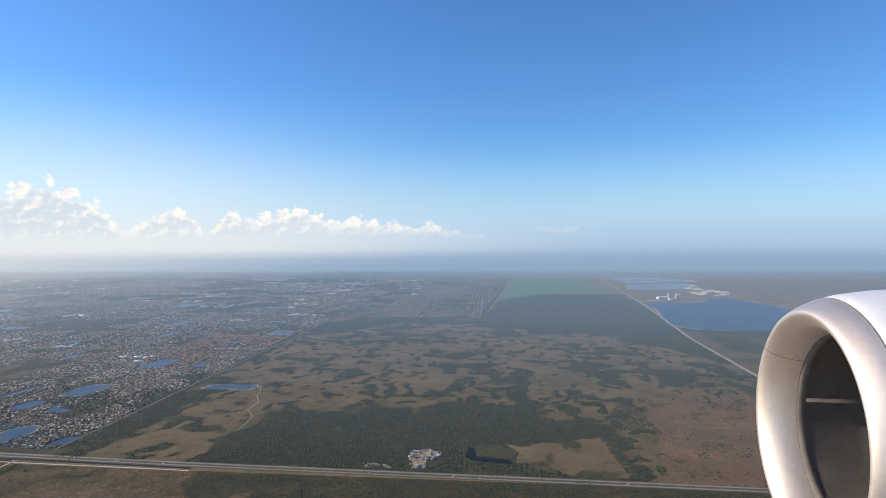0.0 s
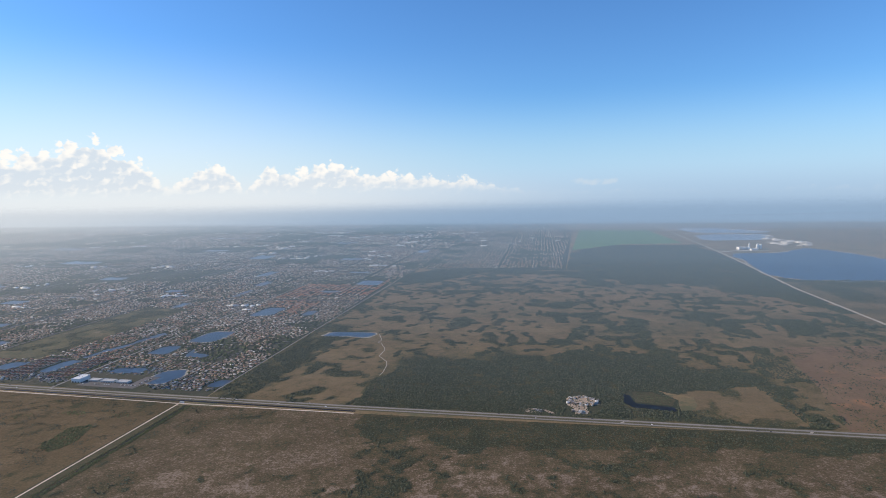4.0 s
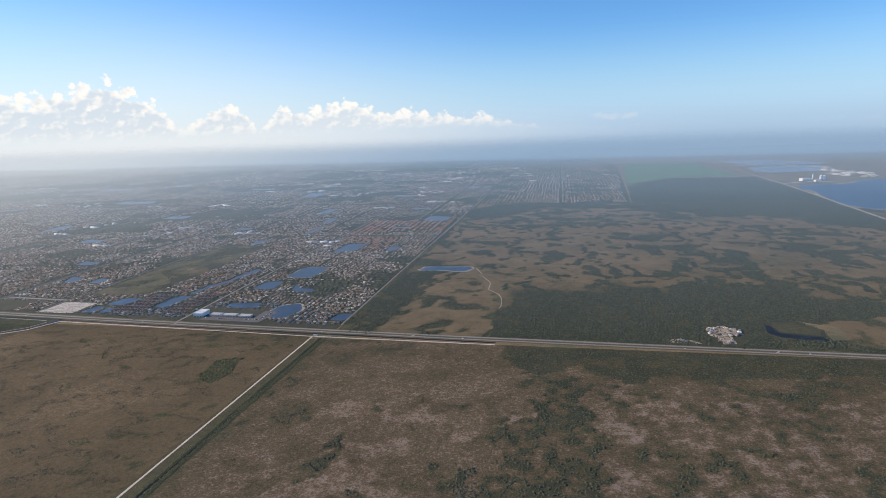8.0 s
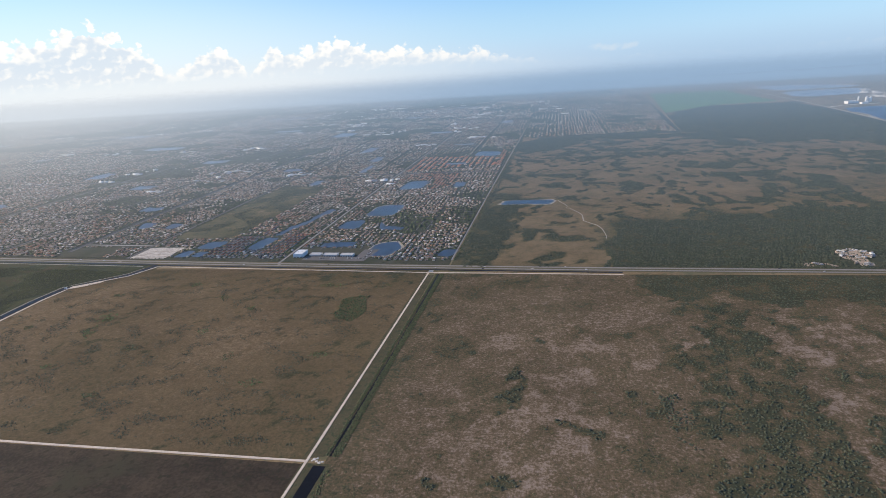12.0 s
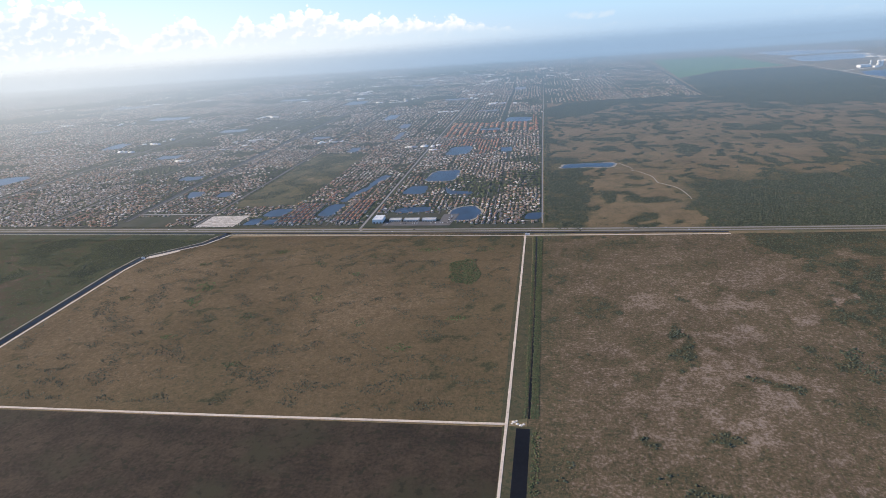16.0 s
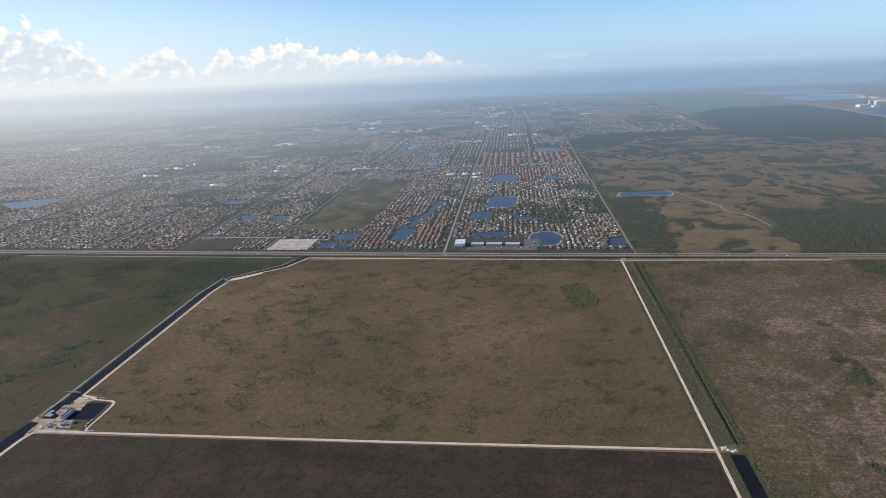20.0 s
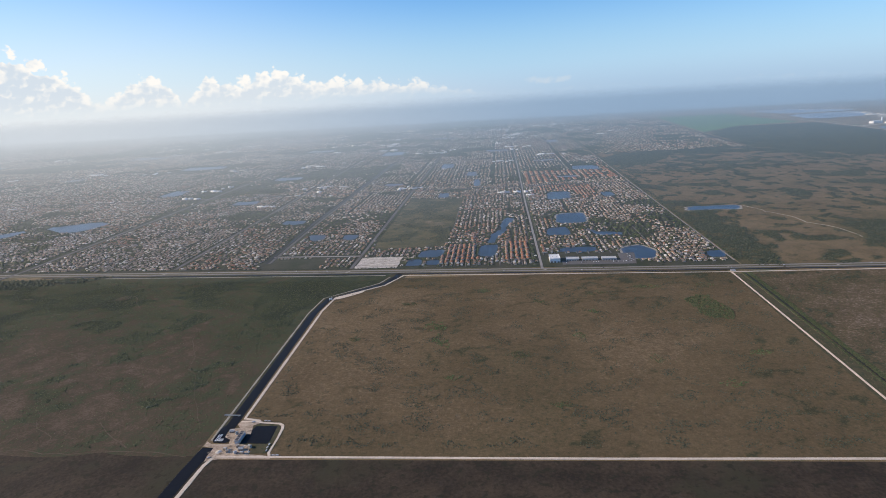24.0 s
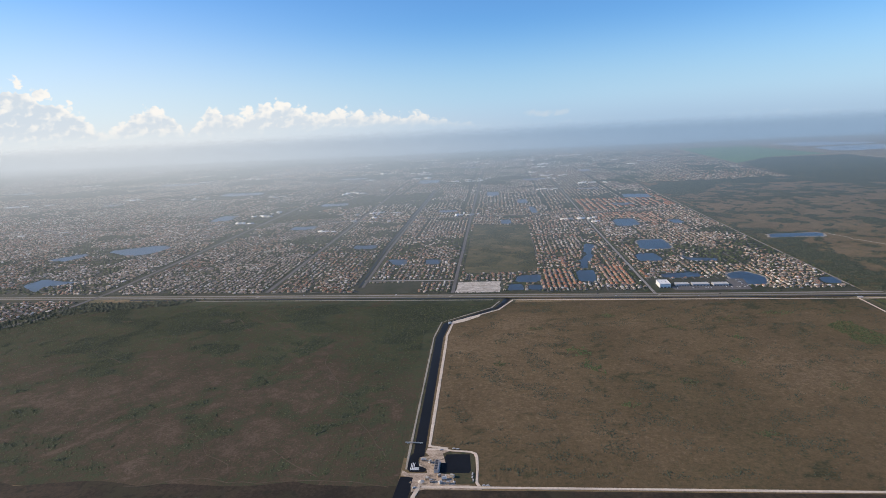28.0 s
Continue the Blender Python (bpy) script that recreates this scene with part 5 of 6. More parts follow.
tagged(link("pond", slab(frayed([(-1038.4, 313.6), (-1036.6, 321.8), (-1020.9, 322.0), (-1019.5, 303.6), (-1020.6, 300.5), (-1038.9, 301.0), (-1039.2, 309.7)], 1.5, 0.25), -0.3, 0.2), M_WATER), "square dark settling pond of the pump works", "pond")
road("yard_track", [(-1050, 328), (-1040.9, 328.2), (-1033.1, 326.4), (-1020.8, 325.2), (-1017.4, 323), (-1016.2, 318.6), (-1015.4, 305.7), (-1015.4, 290.7), (-1013.7, 286.9)], 1.7, M_LIME, "pale gravel track round the settling pond", "track", step=2, wobble=0.35)


def works_building(name, x, y, w, d, h, wall, roof, label, category, turn=0.0, bays=3):
    """A plain hall: walls, a low roof with a parapet rim, a row of doors."""
    base = tagged(new(name), label, category)
    base.matrix_basis = pose(x, y, 0.05, 0, 0, turn)
    part("wall", box(bmesh.new(), -w / 2, w / 2, -d / 2, d / 2, 0, h), wall, base)
    bm = box(bmesh.new(), -w / 2 - 0.15, w / 2 + 0.15, -d / 2 - 0.15, d / 2 + 0.15, h, h + 0.25)
    for sx in (-1, 1):
        box(bm, sx * w / 2 - 0.2, sx * w / 2 + 0.2, -d / 2 - 0.2, d / 2 + 0.2, h + 0.25, h + 0.6)
    for sy in (-1, 1):
        box(bm, -w / 2 + 0.2, w / 2 - 0.2, sy * d / 2 - 0.2, sy * d / 2 + 0.2, h + 0.25, h + 0.6)
    part("roof", bm, roof, base)
    for k in range(bays):
        bx = -w / 2 + (k + 0.5) * w / bays
        part("door", box(bmesh.new(), bx - w / bays * 0.3, bx + w / bays * 0.3, -d / 2 - 0.08, -d / 2 - 0.004, 0, min(h * 0.5, 1.7)), M_SHADE, base, "dark recessed shopfront" if h > 3 else "")
    for k in range(2):
        part("roof_unit", box(bmesh.new(), (k - 0.5) * w * 0.4 - 0.5, (k - 0.5) * w * 0.4 + 0.5, -0.4, 0.4, h + 0.25, h + 0.9), M_GREY, base, "grey rooftop unit")
    return base


M_DIRT = surface("dirt_track", (0.12, 0.095, 0.065), (0.20, 0.16, 0.115), 10, 1.5)
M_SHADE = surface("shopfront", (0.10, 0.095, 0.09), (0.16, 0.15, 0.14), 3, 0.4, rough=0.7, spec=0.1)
M_DARK = surface("dark_glass", (0.03, 0.035, 0.045), (0.06, 0.065, 0.08), 3, 0.4, rough=0.6, spec=0.1)
M_BLUEROOF = surface("slate_blue_roof", (0.21, 0.205, 0.20), (0.31, 0.30, 0.285), 3, 0.4, rough=0.6)
house = tagged(new("pump_house"), "long pump house with dark louvres in its roof", "pump house")
house.matrix_basis = pose(-1041.3, 305.8, 0.2)
part("wall", box(bmesh.new(), -1.4, 1.4, -5.8, 5.8, 0, 2.2), M_GREY, house)
part("roof", box(bmesh.new(), -1.6, 1.6, -6.0, 6.0, 2.2, 2.45), M_BLUEROOF, house)
for k in range(6):
    part("louvre", box(bmesh.new(), -1.2, 0.5, -5.2 + 1.9 * k, -4.1 + 1.9 * k, 2.45, 2.62), M_DARK, house, "dark roof louvre")
part("walkway", box(bmesh.new(), 1.6, 2.1, -5.5, 5.5, 1.0, 1.2), M_GREY, house, "grey steel walkway")
for k, (x, y, w, d, a) in enumerate(((-1035.5, 293.6, 3.0, 2.0, 8), (-1030.8, 296.4, 2.6, 1.5, -20), (-1033.0, 289.2, 2.4, 1.3, 4), (-1037.6, 289.6, 1.9, 1.4, 40), (-1046.2, 293.4, 2.2, 1.3, -12), (-1043.6, 290.8, 1.8, 1.2, 15), (-1050.8, 314.2, 2.8, 1.6, 2), (-1046.5, 312.0, 1.8, 1.2, 60), (-1039.0, 296.6, 2.0, 1.2, 30))):
    works_building("shed", x, y, w, d, 1.1, M_GREY if k % 2 else M_YARD, (M_GREY, M_BANK, M_YARD)[k % 3], ("low grey shed in the works yard", "small tan-roofed shed in the works yard", "dusty brown site hut in the works yard")[k % 3], "shed", a, 2)


def pipe(x, y, run, leg, label):
    """A discharge pipe: a long tube along y, a bend and a leg along x."""
    base = tagged(new("pipe"), label, "pipe")
    base.matrix_basis = pose(x, y, 0.45)
    for nm, length, mid, axis in (("tube", run, (0, run / 2, 0), "X"), ("leg", leg, (leg / 2, 0, 0), "Y")):
        bm = bmesh.new()
        bmesh.ops.create_cone(bm, cap_ends=True, segments=12, radius1=0.26, radius2=0.26, depth=length, matrix=Matrix.Translation(mid) @ Matrix.Rotation(radians(90), 4, axis))
        part(nm, bm, M_WHITE, base)
    bm = bmesh.new()
    bmesh.ops.create_icosphere(bm, subdivisions=2, radius=0.34)
    part("elbow", bm, M_WHITE, base)


for k in range(3):
    pipe(-1058.2 + 1.0 * k, 303.4 + 1.1 * k, 7.6 - k, 5.4 - k, "white discharge pipe leading into the basin")
bridge = tagged(new("footbridge"), "thin pale footbridge over the canal", "bridge")
bridge.matrix_basis = pose(-1060, 335.5, 0.5, 0, 0, -3)
part("deck", box(bmesh.new(), -6.2, 6.2, -0.35, 0.35, 0.0, 0.15), M_BANK, bridge)
for sy in (-0.38, 0.38):
    part("rail", box(bmesh.new(), -6.2, 6.2, sy - 0.04, sy + 0.04, 0.15, 0.6), M_GREY, bridge)
for sx in (-4.6, 4.6):
    part("pier", box(bmesh.new(), sx - 0.25, sx + 0.25, -0.4, 0.4, -0.6, 0.0), M_GREY, bridge)


def mound(x, y, r, h, material, label, seed, category="spoil heap"):
    """A heap with a ragged foot."""
    bm = bmesh.new()
    rings, steps = 5, 16
    rows = []
    for k in range(rings):
        t = k / (rings - 1)
        rows.append([bm.verts.new((x + r * (1 - t * 0.93) * math.cos(a) * w, y + r * (1 - t * 0.93) * math.sin(a) * w, -0.1 + h * t ** 0.8)) for a in [math.tau * n / steps for n in range(steps)] for w in [1 + 0.28 * noise.noise(Vector((math.cos(a) * 2 + seed * 9, math.sin(a) * 2, t)))]])
    for p, c in zip(rows, rows[1:]):
        for n in range(steps):
            bm.faces.new((p[n], p[(n + 1) % steps], c[(n + 1) % steps], c[n]))
    bm.faces.new(rows[-1])
    return tagged(link("spoil_heap", bm, material), label, category, group="heaps of spoil")


for k, (x, y, r, h) in enumerate(((-1049.9, 291.2, 2.6, 1.1), (-1056, 290.5, 1.5, 0.7), (-1044.5, 315, 1.4, 0.7), (-1035, 298.2, 1.2, 0.6), (-1041.5, 293, 1.3, 0.7), (-1052, 310, 1.2, 0.6), (-1029.5, 291.5, 1.2, 0.6))):
    mound(x, y, r, h, M_SAND if k % 3 == 0 else M_DIRT, "pale spoil heap in the works yard", k)
works_building("weir", -1053.5, 580.5, 3.0, 1.6, 1.8, M_WHITE, M_WHITE, "white concrete weir house beside the canal bend", "weir", 20, 1)
sheet("weir_pad", rounded([(-1050, 581), (-1038, 588), (-1020, 606), (-1023, 611), (-1040, 596), (-1052, 586)], 1), 0.22, M_LIME, "pale gravel pad beside the canal bend", "yard")
works_building("culvert", -592, 647, 5, 2.4, 0.9, M_GREY, M_GREY, "concrete culvert headwall where levee meets highway", "culvert", -2, 2)
for k, (x, y, r, h) in enumerate(((-596.5, 288.5, 1.5, 0.6), (-594.2, 286.6, 1.3, 0.7), (-592.0, 285.4, 1.4, 0.6), (-594.6, 289.6, 1.0, 0.5), (-590.2, 286.4, 1.1, 0.5), (-597.6, 286.8, 0.9, 0.4))):
    mound(x, y, r, h, M_SAND, "pale heap of rubble at the canal's head", 60 + k)

# ---- shops by the highway ----
works_building("store", -791, 712, 13, 20, 5.0, M_WHITE, M_WHITE, "tall white storage building beside the highway", "building", 0, 3)
for k, (x, w) in enumerate(((-768, 18), (-746, 22), (-722, 20))):
    works_building("shop_block", x, 712 - k, w - 2, 9, 2.4, M_GREY, M_GREY, "white flat-roofed shop row facing the highway", "shops", -1.5, 5)
sheet("car_park", [(-782, 692), (-692, 688), (-684, 738), (-706, 738), (-708, 706), (-782, 708)], 0.24, M_STREET, "grey car park round the shops", "car park")


def car(paint, label):
    base = tagged(new("parked_car"), label, "car", group="parked cars")
    bm = box(bmesh.new(), -1.1, 1.1, -0.45, 0.45, 0.16, 0.45)
    box(bm, -0.65, 0.6, -0.40, 0.40, 0.45, 0.74)
    part("body", bm, paint, base)
    for wx in (-0.7, 0.7):
        for wy in (-0.42, 0.42):
            bm = bmesh.new()
            bmesh.ops.create_cone(bm, cap_ends=True, segments=10, radius1=0.17, radius2=0.17, depth=0.12, matrix=Matrix.Translation((wx, wy, 0.17)) @ Matrix.Rotation(radians(90), 4, "X"))
            part("wheel", bm, M_DARK, base)
    return base


cars = [car(M_WHITE, "white car parked by the shops"), car(M_GREY, "grey car parked by the shops"), car(M_DARK, "dark car parked by the shops")]
rng = np.random.default_rng(9)
spots = [(-780 + 3.1 * k, 698.5 + 0.8 * rng.random(), 90) for k in range(28) if rng.random() < 0.7] + [(-696 + 4 * rng.random(), 700 + 2.2 * k, 0) for k in range(15) if rng.random() < 0.7]
for k, (x, y, a) in enumerate(spots):
    m = pose(x, y, 0.24, 0, 0, a)
    if k < 3:
        cars[k].matrix_basis = m
    else:
        copy_thing(cars[int(rng.integers(0, 3))], m)

for x, y, a in ((-1032, 328.3, 5), (-1029.4, 328.0, 5), (-1011.1, 287.3, 0), (-1008.6, 287.3, 0), (-1018.3, 296, 80), (-1017.6, 292.6, 95), (-1018.3, 299.5, 85), (-1053.4, 284.6, 30), (-1040.6, 327, 20)):
    tagged(copy_thing(cars[1], pose(x, y, 0.26, 0, 0, a)), "grey truck parked at the pump works", "car", group="parked cars")
for k in range(18):
    x = float(rng.uniform(-1500, 380))
    copy_thing(cars[int(rng.integers(0, 3))], pose(x, hwy(x, 5.5 + float(rng.choice((-1.1, 1.1))) if k % 2 else -2.5 + float(rng.choice((-1.0, 1.0)))), 0.25, 0, 0, -1.3 if x > -600 else -3))
for x in (-1320, -1060, -806, -592, -470, -60, 130, 300):
    road("crossover", [(x - 2, hwy(x, -1)), (x + 2, hwy(x, 3))], 2.4, M_BANK, "pale median crossover of the highway", "crossover", 0.22)

# ---- gravel lot, forest yard ----
for k in range(7):
    mound(-1048 + 7.5 * k, 744 - 5 * (k % 3), 2.4 + 0.5 * (k % 2), 0.7, M_SAND if k % 2 else M_BANK, "low pale gravel heap on the graded lot", 20 + k)
for k in range(6):
    road("rut", [(-1052 + 1.5 * k, 706 + 7 * k), (-1000, 705 + 7 * k)], 1.2, M_BANK, "grey wheel rut across the gravel lot", "track", 0.26, step=4, wobble=0.6)
sheet("forest_yard", frayed([(-118, 722), (-95, 731), (-80, 715), (-81, 703), (-94, 696), (-95, 672), (-109, 668), (-112, 687), (-119, 698)], 3, 3), 0.12, M_YARD, "pale bare yard in the forest", "yard")
sheet("forest_yard", rounded([(-168, 668), (-166, 680), (-140, 678), (-132, 667)], 1), 0.12, M_YARD, "small bare yard beside the highway", "yard")
yard_rng = np.random.default_rng(31)
for k in range(34):
    q = math.tau * k / 26
    x, y, a = (-99 + 17 * math.cos(q) + yard_rng.normal(0, 2.0), 711 + 13 * math.sin(q) + yard_rng.normal(0, 2.0), yard_rng.uniform(0, 180)) if k < 26 else (-104 + yard_rng.normal(0, 5) - (48 if k > 30 else 0), 674 + yard_rng.normal(0, 2), yard_rng.uniform(-20, 20))
    works_building("shed", x, y, yard_rng.uniform(2.0, 5.0), yard_rng.uniform(1.4, 2.6), yard_rng.uniform(0.9, 1.6), (M_WHITE, M_GREY, M_YARD)[k % 3], (M_WHITE, M_DIRT, M_YARD, M_BLUEROOF, M_BANK)[k % 5], ("white flat-roofed shed in a forest yard", "rust-brown roofed shed in a forest yard", "weathered tan shed in a forest yard", "grey shed with a slate-blue roof", "tan roofed shed in a forest yard")[k % 5], "shed", a, 2)
woods("scrub", "trees among the sheds of the forest yard", [(-122, 690), (-122, 726), (-80, 736), (-76, 700), (-92, 690), (-92, 664), (-112, 664)], 260, 93, 1.2, 2.4, M_TREE, clump=0.0, size=12)
sheet("pond_meadow", frayed([(-38, 738), (-36, 716), (4, 708), (12, 728), (-12, 754), (-32, 755)], 4, 2), 0.1, M_BUSHGROUND, "bright green plot beside the woodland pond", "ground")
for k in range(5):
    woods("hedge", "row of green shrubs beside the woodland pond", [(-34, 719 + 7 * k), (4, 712 + 7 * k), (4, 714 + 7 * k), (-34, 721 + 7 * k)], 150, 100 + k, 0.9, 1.7, M_BUSH)
sheet("bare_glade", frayed([(-4, 762), (36, 741), (29, 699), (11, 694), (15, 728)], 5, 3), 0.09, M_PRAIRIE, "brown clearing beside the woodland pond", "ground")

# ---- cement plant and quarry ----
works_building("plant_hall", 636, 2492, 36, 22, 9, M_WHITE, M_WHITE, "white industrial hall on the lake shore", "hall", 12, 4)
works_building("plant_hall", 668, 2462, 24, 14, 6, M_WHITE, M_GREY, "low white plant building on the shore", "hall", 12, 3)


def silo(x, y, r, h, label):
    base = tagged(new("silo"), label, "silo", group="plant silos")
    base.matrix_basis = pose(x, y, 0)
    for nm, a, c, r0, r1 in (("drum", 0, h, r, r), ("cone", h, h + r * 0.5, r, r * 0.2)):
        bm = bmesh.new()
        bmesh.ops.create_cone(bm, cap_ends=True, segments=24, radius1=r0, radius2=r1, depth=c - a, matrix=Matrix.Translation((0, 0, (a + c) / 2)))
        part(nm, bm, M_WHITE, base)


for x, y, r, h in ((700, 2518, 5, 17), (713, 2520, 5, 17), (706, 2532, 5, 17), (664, 2500, 3, 22)):
    silo(x, y, r, h, "tall white concrete silo of the plant")
heaps = sprinkle([(1000, 3250), (948, 2985), (1005, 2793), (917, 2600), (850, 2600), (830, 2840), (900, 3000)], 160, 12)[:34]
for k, (x, y, r, h) in enumerate([(float(x), float(y), 13 + 11 * ((k * 7) % 5) / 4, 3 + 4 * ((k * 3) % 4) / 3) for k, (x, y) in enumerate(heaps)]):
    mound(x, y, r, h, M_SAND if k % 3 else M_BANK, "pale quarry stone heap beyond the lake", 40 + k)
road("quarry_dyke", [(562, 3545), (860, 3640), (1060, 3440)], 14, M_LIME, "white quarry dyke", "dyke", 0.6, step=40, wobble=0.3)
road("quarry_dyke", [(600, 3330), (820, 3300), (950, 3150)], 9, M_LIME, "white quarry dyke", "dyke", 0.6, step=40, wobble=0.4)
road("shore_track", [(530, 2400), (600, 2440), (640, 2450), (720, 2460)], 8, M_SAND, "pale shore road to the plant", "track", 0.3, step=20, wobble=0.4)

# ---- large roofs and masts in the suburb ----
rng = np.random.default_rng(77)
spots = []
for n in range(75):
    if rng.random() < 0.6:
        cx, cy = rng.uniform(-3600, -600), float(rng.choice((1316, 1890, 2600, 3400))) + rng.normal(0, 26)
    else:
        cx, cy = float(rng.choice((-809, -1059, -1330, -1556, -560))) + rng.normal(0, 40), rng.uniform(1000, 3600)
    for _ in range(int(rng.integers(2, 8))):
        spots.append((cx + rng.normal(0, 26), cy + rng.normal(0, 12)))
big = np.array(spots + [(rng.uniform(-4200, 20), rng.uniform(2600, 4700)) for _ in range(150)])
big = big[(big[:, 0] > -1080 - 0.95 * big[:, 1]) & free(big) & inside(big, TOWN) | inside(big, FARTOWN)]
bsize = np.stack([rng.uniform(7, 26, len(big)), rng.uniform(4, 9, len(big)), rng.uniform(2.4, 4.2, len(big))], 1) * (0.62 + big[:, 1:2] / 4200)
pale = rng.random(len(big)) < 0.6
for pick, m, label in ((pale, M_WHITE, "long white flat-roofed commercial buildings amid the houses"), (~pale, M_GREY, "pale grey flat-roofed commercial buildings amid the houses")):
    stuff("commercial_buildings", label, "buildings", BOX, big[pick], bsize[pick], [m], 78, (rng.random(int(pick.sum())) < 0.25) * math.pi / 2)
lawns = np.array([(rng.uniform(-3200, -620), rng.uniform(1340, 4200)) for _ in range(60)])
lawns = lawns[(lawns[:, 0] > -1080 - 0.95 * lawns[:, 1]) & free(lawns)]
for k, (x, y) in enumerate(lawns[:34]):
    w, d = rng.uniform(18, 46) * (0.6 + y / 3500), rng.uniform(14, 34) * (0.6 + y / 3500)
    sheet("playing_field", rounded([(x - w, y - d), (x + w, y - d), (x + w, y + d), (x - w, y + d)], 1), 0.16, (M_PARK, M_LAWN)[k % 2], ("open dry grass field amid houses", "green sports lawn amid houses")[k % 2], "field")

# ---- marsh tracks ----
for line, w in (([(-1427, 516), (-1381, 488), (-1364, 480), (-1354, 501)], 1.3), ([(-1500, 440), (-1430, 508), (-1381, 540), (-1320, 590)], 1.0), ([(-1289, 640), (-1224, 566), (-1156, 534), (-1120, 535)], 1.0), ([(-1161, 329), (-1129, 302), (-1119, 296)], 1.0), ([(-1070, 292), (-1127, 293), (-1184, 291), (-1240, 288)], 1.0), ([(-1080, 318), (-1104, 373), (-1140, 430), (-1169, 499), (-1240, 530)], 0.8), ([(-1310, 612), (-1274, 569)], 1.6), ([(-1180, 300), (-1230, 350), (-1300, 380), (-1420, 400)], 0.8), ([(-1090, 420), (-1150, 440), (-1230, 425), (-1330, 470)], 0.7)):
    road("marsh_track", wander(line), w * 0.6, M_PATH, "faint dirt track through the marsh", "track", 0.12, step=5, wobble=0.9)
sheet("bare_patch", frayed([(-1328, 600), (-1322, 612), (-1312, 610), (-1306, 604), (-1318, 598)], 2, 4), 0.13, M_PATH, "pale bare patch in the marsh", "ground")
sheet("bare_patch", frayed([(-1456, 610), (-1450, 613), (-1436, 607), (-1446, 604)], 2, 3), 0.13, M_PATH, "pale bare patch in the marsh", "ground")
for line in ([(-379, 384), (-384, 350), (-386, 328), (-380, 306)], [(-440, 303), (-430, 286), (-426, 272), (-420, 230)], [(-255, 640), (-262, 610), (-280, 590)]):
    road("marl_track", wander(line, 3.0), 0.6, M_PATH, "faint pale track over the marl prairie", "track", 0.12, step=5, wobble=0.6)
# ---- painted haze ----
# upright glowing sheets added across the view to paint haze with distance
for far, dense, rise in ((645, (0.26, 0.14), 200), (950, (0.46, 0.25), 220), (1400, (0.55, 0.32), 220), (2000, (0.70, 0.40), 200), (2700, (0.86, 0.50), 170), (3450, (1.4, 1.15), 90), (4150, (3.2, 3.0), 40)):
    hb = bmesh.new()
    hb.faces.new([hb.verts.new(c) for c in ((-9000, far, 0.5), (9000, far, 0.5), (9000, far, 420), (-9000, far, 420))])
    tagged(link("haze_glow_sheet", hb, haze_glow_material("haze", ((0.645, 0.695, 0.75), (0.285, 0.41, 0.575)), dense, far, rise)), "see-through glowing sheet painted as thin blue-grey haze before the far plain", "haze", kind="structure")

# ---- jet engine ----
def turned(profile, steps=96, arc=(0.0, 360.0)):
    """A shell of revolution round the x axis from (x, radius) pairs."""
    bm = bmesh.new()
    rows = []
    full = arc[1] - arc[0] >= 360
    for k in range(steps if full else steps + 1):
        a = radians(arc[0] + (arc[1] - arc[0]) * k / steps)
        rows.append([bm.verts.new((x, r * math.cos(a), r * math.sin(a))) for x, r in profile])
    for k in range(steps):
        a, c = rows[k], rows[(k + 1) % len(rows)]
        for n in range(len(profile) - 1):
            bm.faces.new((a[n], a[n + 1], c[n + 1], c[n]))
    return bm


def smooth(ob):
    for f in ob.data.polygons:
        f.use_smooth = True
    return ob


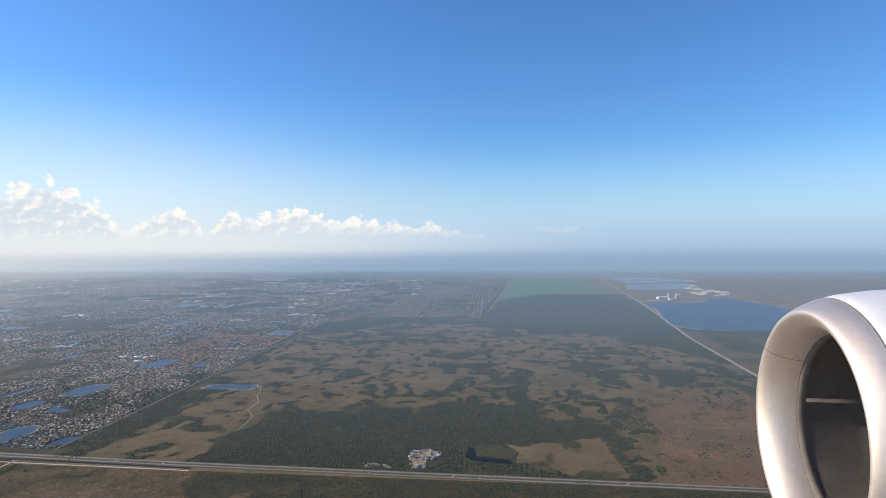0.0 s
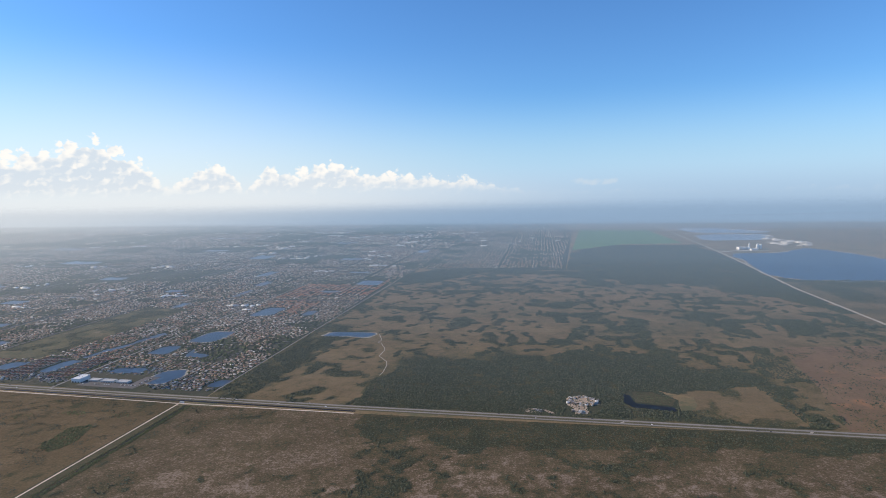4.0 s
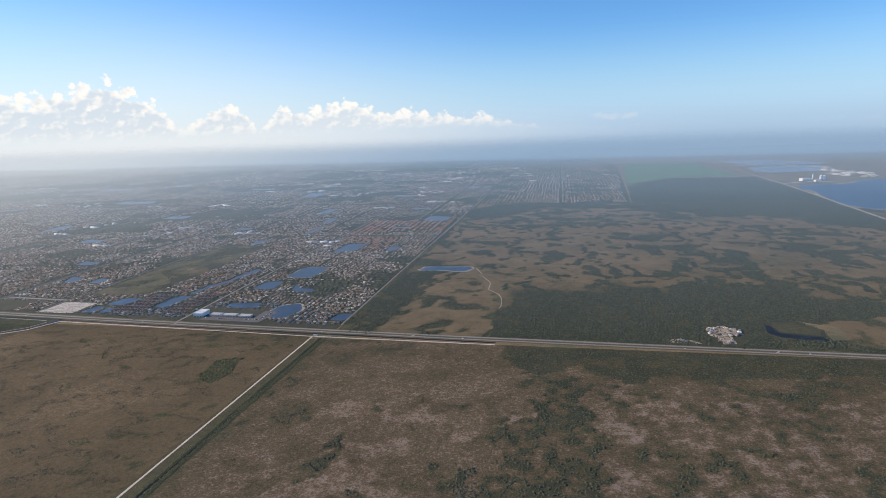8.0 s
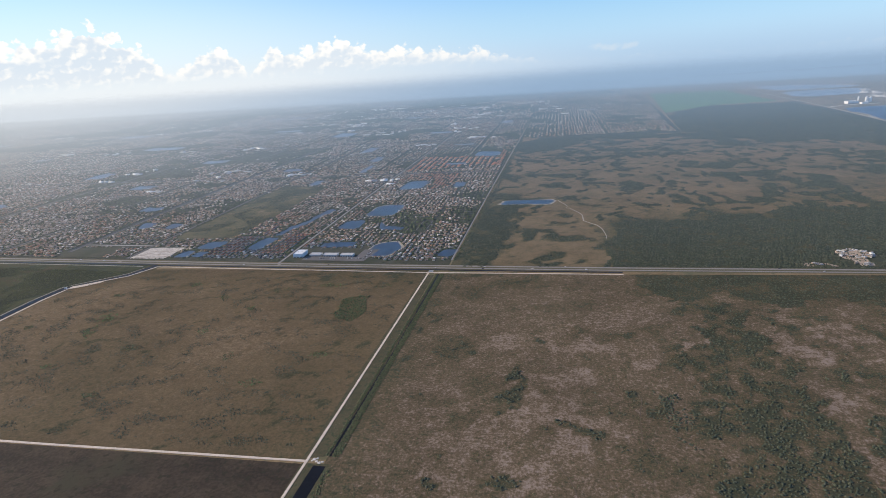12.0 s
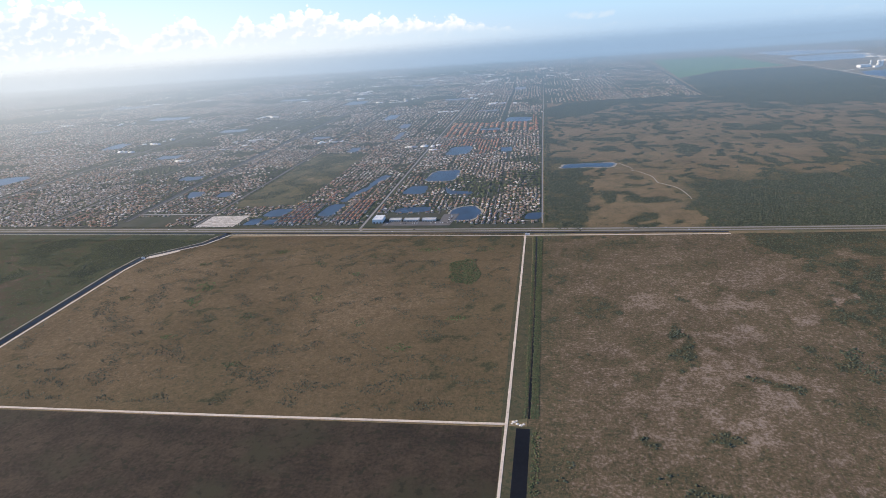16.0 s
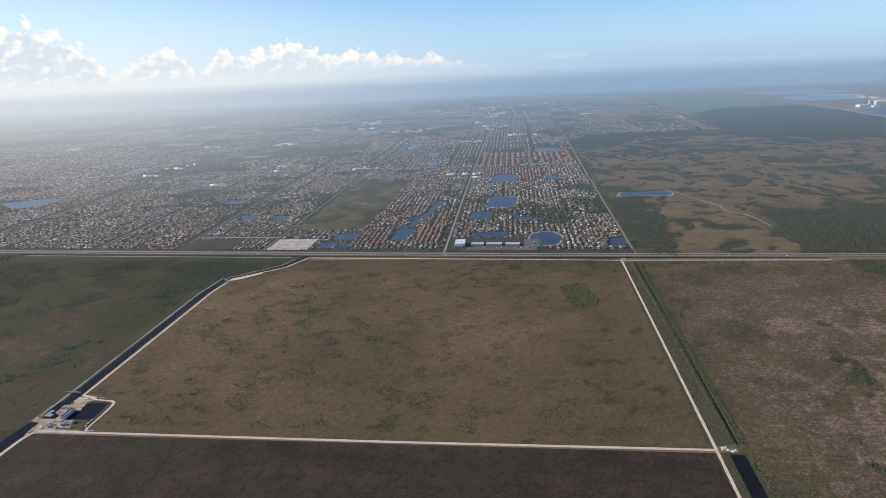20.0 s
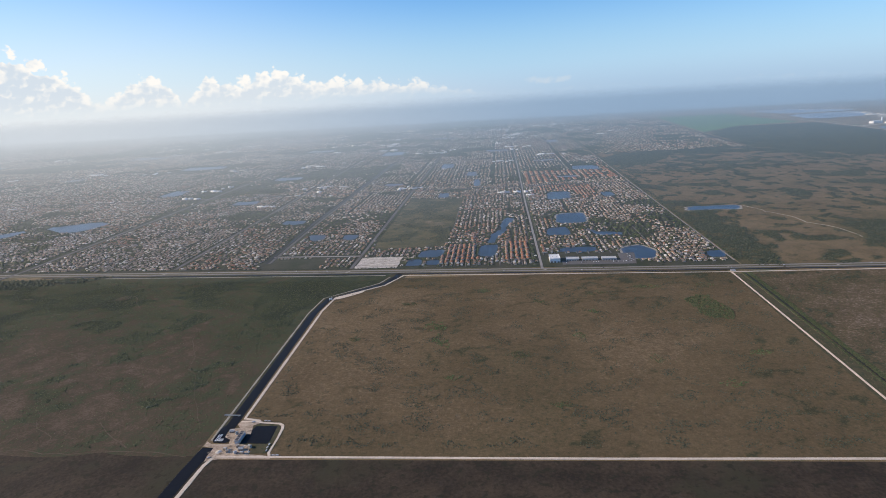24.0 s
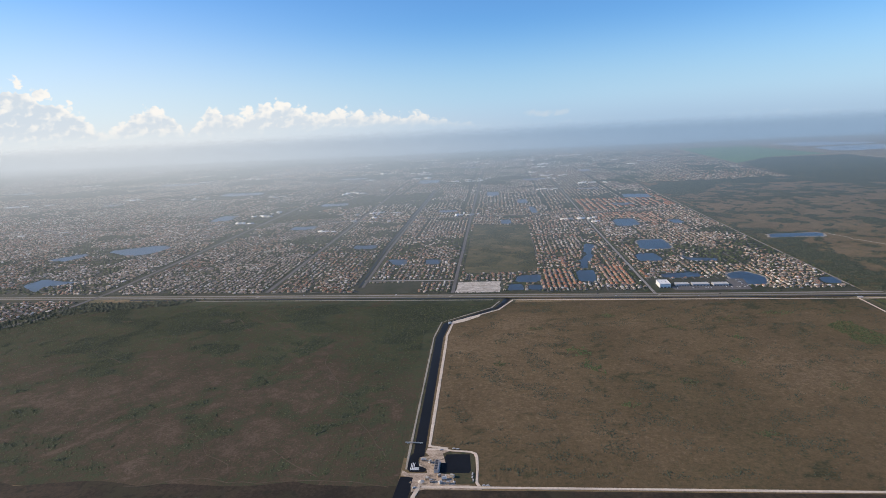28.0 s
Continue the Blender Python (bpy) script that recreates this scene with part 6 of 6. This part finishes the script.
def jet_engine(x, y, z, r):
    base = tagged(new("jet_engine"), "white jet engine nacelle with a bare metal intake lip", "jet engine")
    base.matrix_basis = pose(x, y, z, 0, 1.5, -1.5)
    outer = [(0.22, r + 0.135), (0.17, r + 0.116), (0.12, r + 0.092), (0.05, r + 0.048), (0.012, r + 0.018)]
    nose = [(0.0, r - 0.004), (0.012, r - 0.036), (0.05, r - 0.080), (0.12, r - 0.128), (0.22, r - 0.164), (0.33, r - 0.178)]
    smooth(part("intake_lip", turned(outer + nose), M_LIP, base, "brushed bare aluminium intake lip"))
    smooth(part("cowl", turned([(0.222, r + 0.1335), (0.226, r + 0.1385), (0.36, r + 0.178), (0.6, r + 0.217), (1.0, r + 0.255), (1.5, r + 0.28), (2.2, r + 0.28), (3.2, r + 0.22), (3.9, r + 0.10), (3.9, r - 0.02)]), M_COWL, base, "white painted cowl"))
    smooth(part("intake_duct", turned([(0.333, r - 0.177), (0.34, r - 0.175), (0.9, r - 0.150), (1.45, r - 0.11), (1.5, 0.30)]), M_DUCT, base, "dark grey acoustic intake lining"))
    smooth(part("joint_ring", turned([(0.332, r - 0.168), (0.337, r - 0.188), (0.42, r - 0.186), (0.425, r - 0.166)]), M_JOINT, base, "pale sealant ring inside the intake"))
    for a in (2, 122, 242):
        smooth(part("splice_strip", turned([(0.41, r - 0.166), (0.42, r - 0.186), (1.40, r - 0.124), (1.41, r - 0.108)], 3, (a, a + 2.6)), M_JOINT, base, "pale splice strip in the intake"))
    smooth(part("lip_seam", turned([(x - 0.001, q - 0.0025) for x, q in nose], 1, (33, 33.4)), M_JOINT, base, "thin riveted seam across the lip"))
    smooth(part("spinner", turned([(1.10, 0.005), (1.14, 0.09), (1.25, 0.19), (1.42, 0.28), (1.50, 0.31)], 40), M_DUCT, base, "dark spinner"))
    for n in range(18):
        fan = bmesh.new()
        for k in range(5):
            rr = 0.30 + (r - 0.43) * k / 4
            tw = radians(28 + 30 * k / 4)
            fan.verts.new((1.42 - 0.10 * math.cos(tw), -0.12 * math.sin(tw), rr)), fan.verts.new((1.42 + 0.06 * math.cos(tw), 0.12 * math.sin(tw), rr))
        fan.verts.ensure_lookup_table()
        for k in range(4):
            fan.faces.new([fan.verts[2 * k + j] for j in (0, 1, 3, 2)])
        part("fan_blade", fan, M_DUCT, base).rotation_euler = (n * math.tau / 18, 0, 0)
    ring = turned([(0.217, r + 0.133), (0.219, r + 0.139), (0.227, r + 0.141), (0.229, r + 0.136)])
    smooth(part("seam", ring, M_JOINT, base, "thin panel seam behind the lip"))
    return base


M_LIP = surface("bare_aluminium", (0.74, 0.67, 0.60), (0.84, 0.77, 0.70), 0.8, 0.05, rough=0.6, metal=1.0, bump=0.0)
M_COWL = surface("white_cowl_paint", (0.76, 0.77, 0.79), (0.82, 0.83, 0.85), 0.7, 0.06, rough=0.3, spec=0.5)
M_DUCT = surface("acoustic_lining", (0.10, 0.092, 0.085), (0.16, 0.15, 0.14), 0.25, 0.02, rough=0.6)
M_JOINT = surface("sealant", (0.15, 0.138, 0.122), (0.26, 0.24, 0.215), 0.1, 0.02, rough=0.7)
jet_engine(2.66, 5.6, 270.8 - 1.79, 1.06)
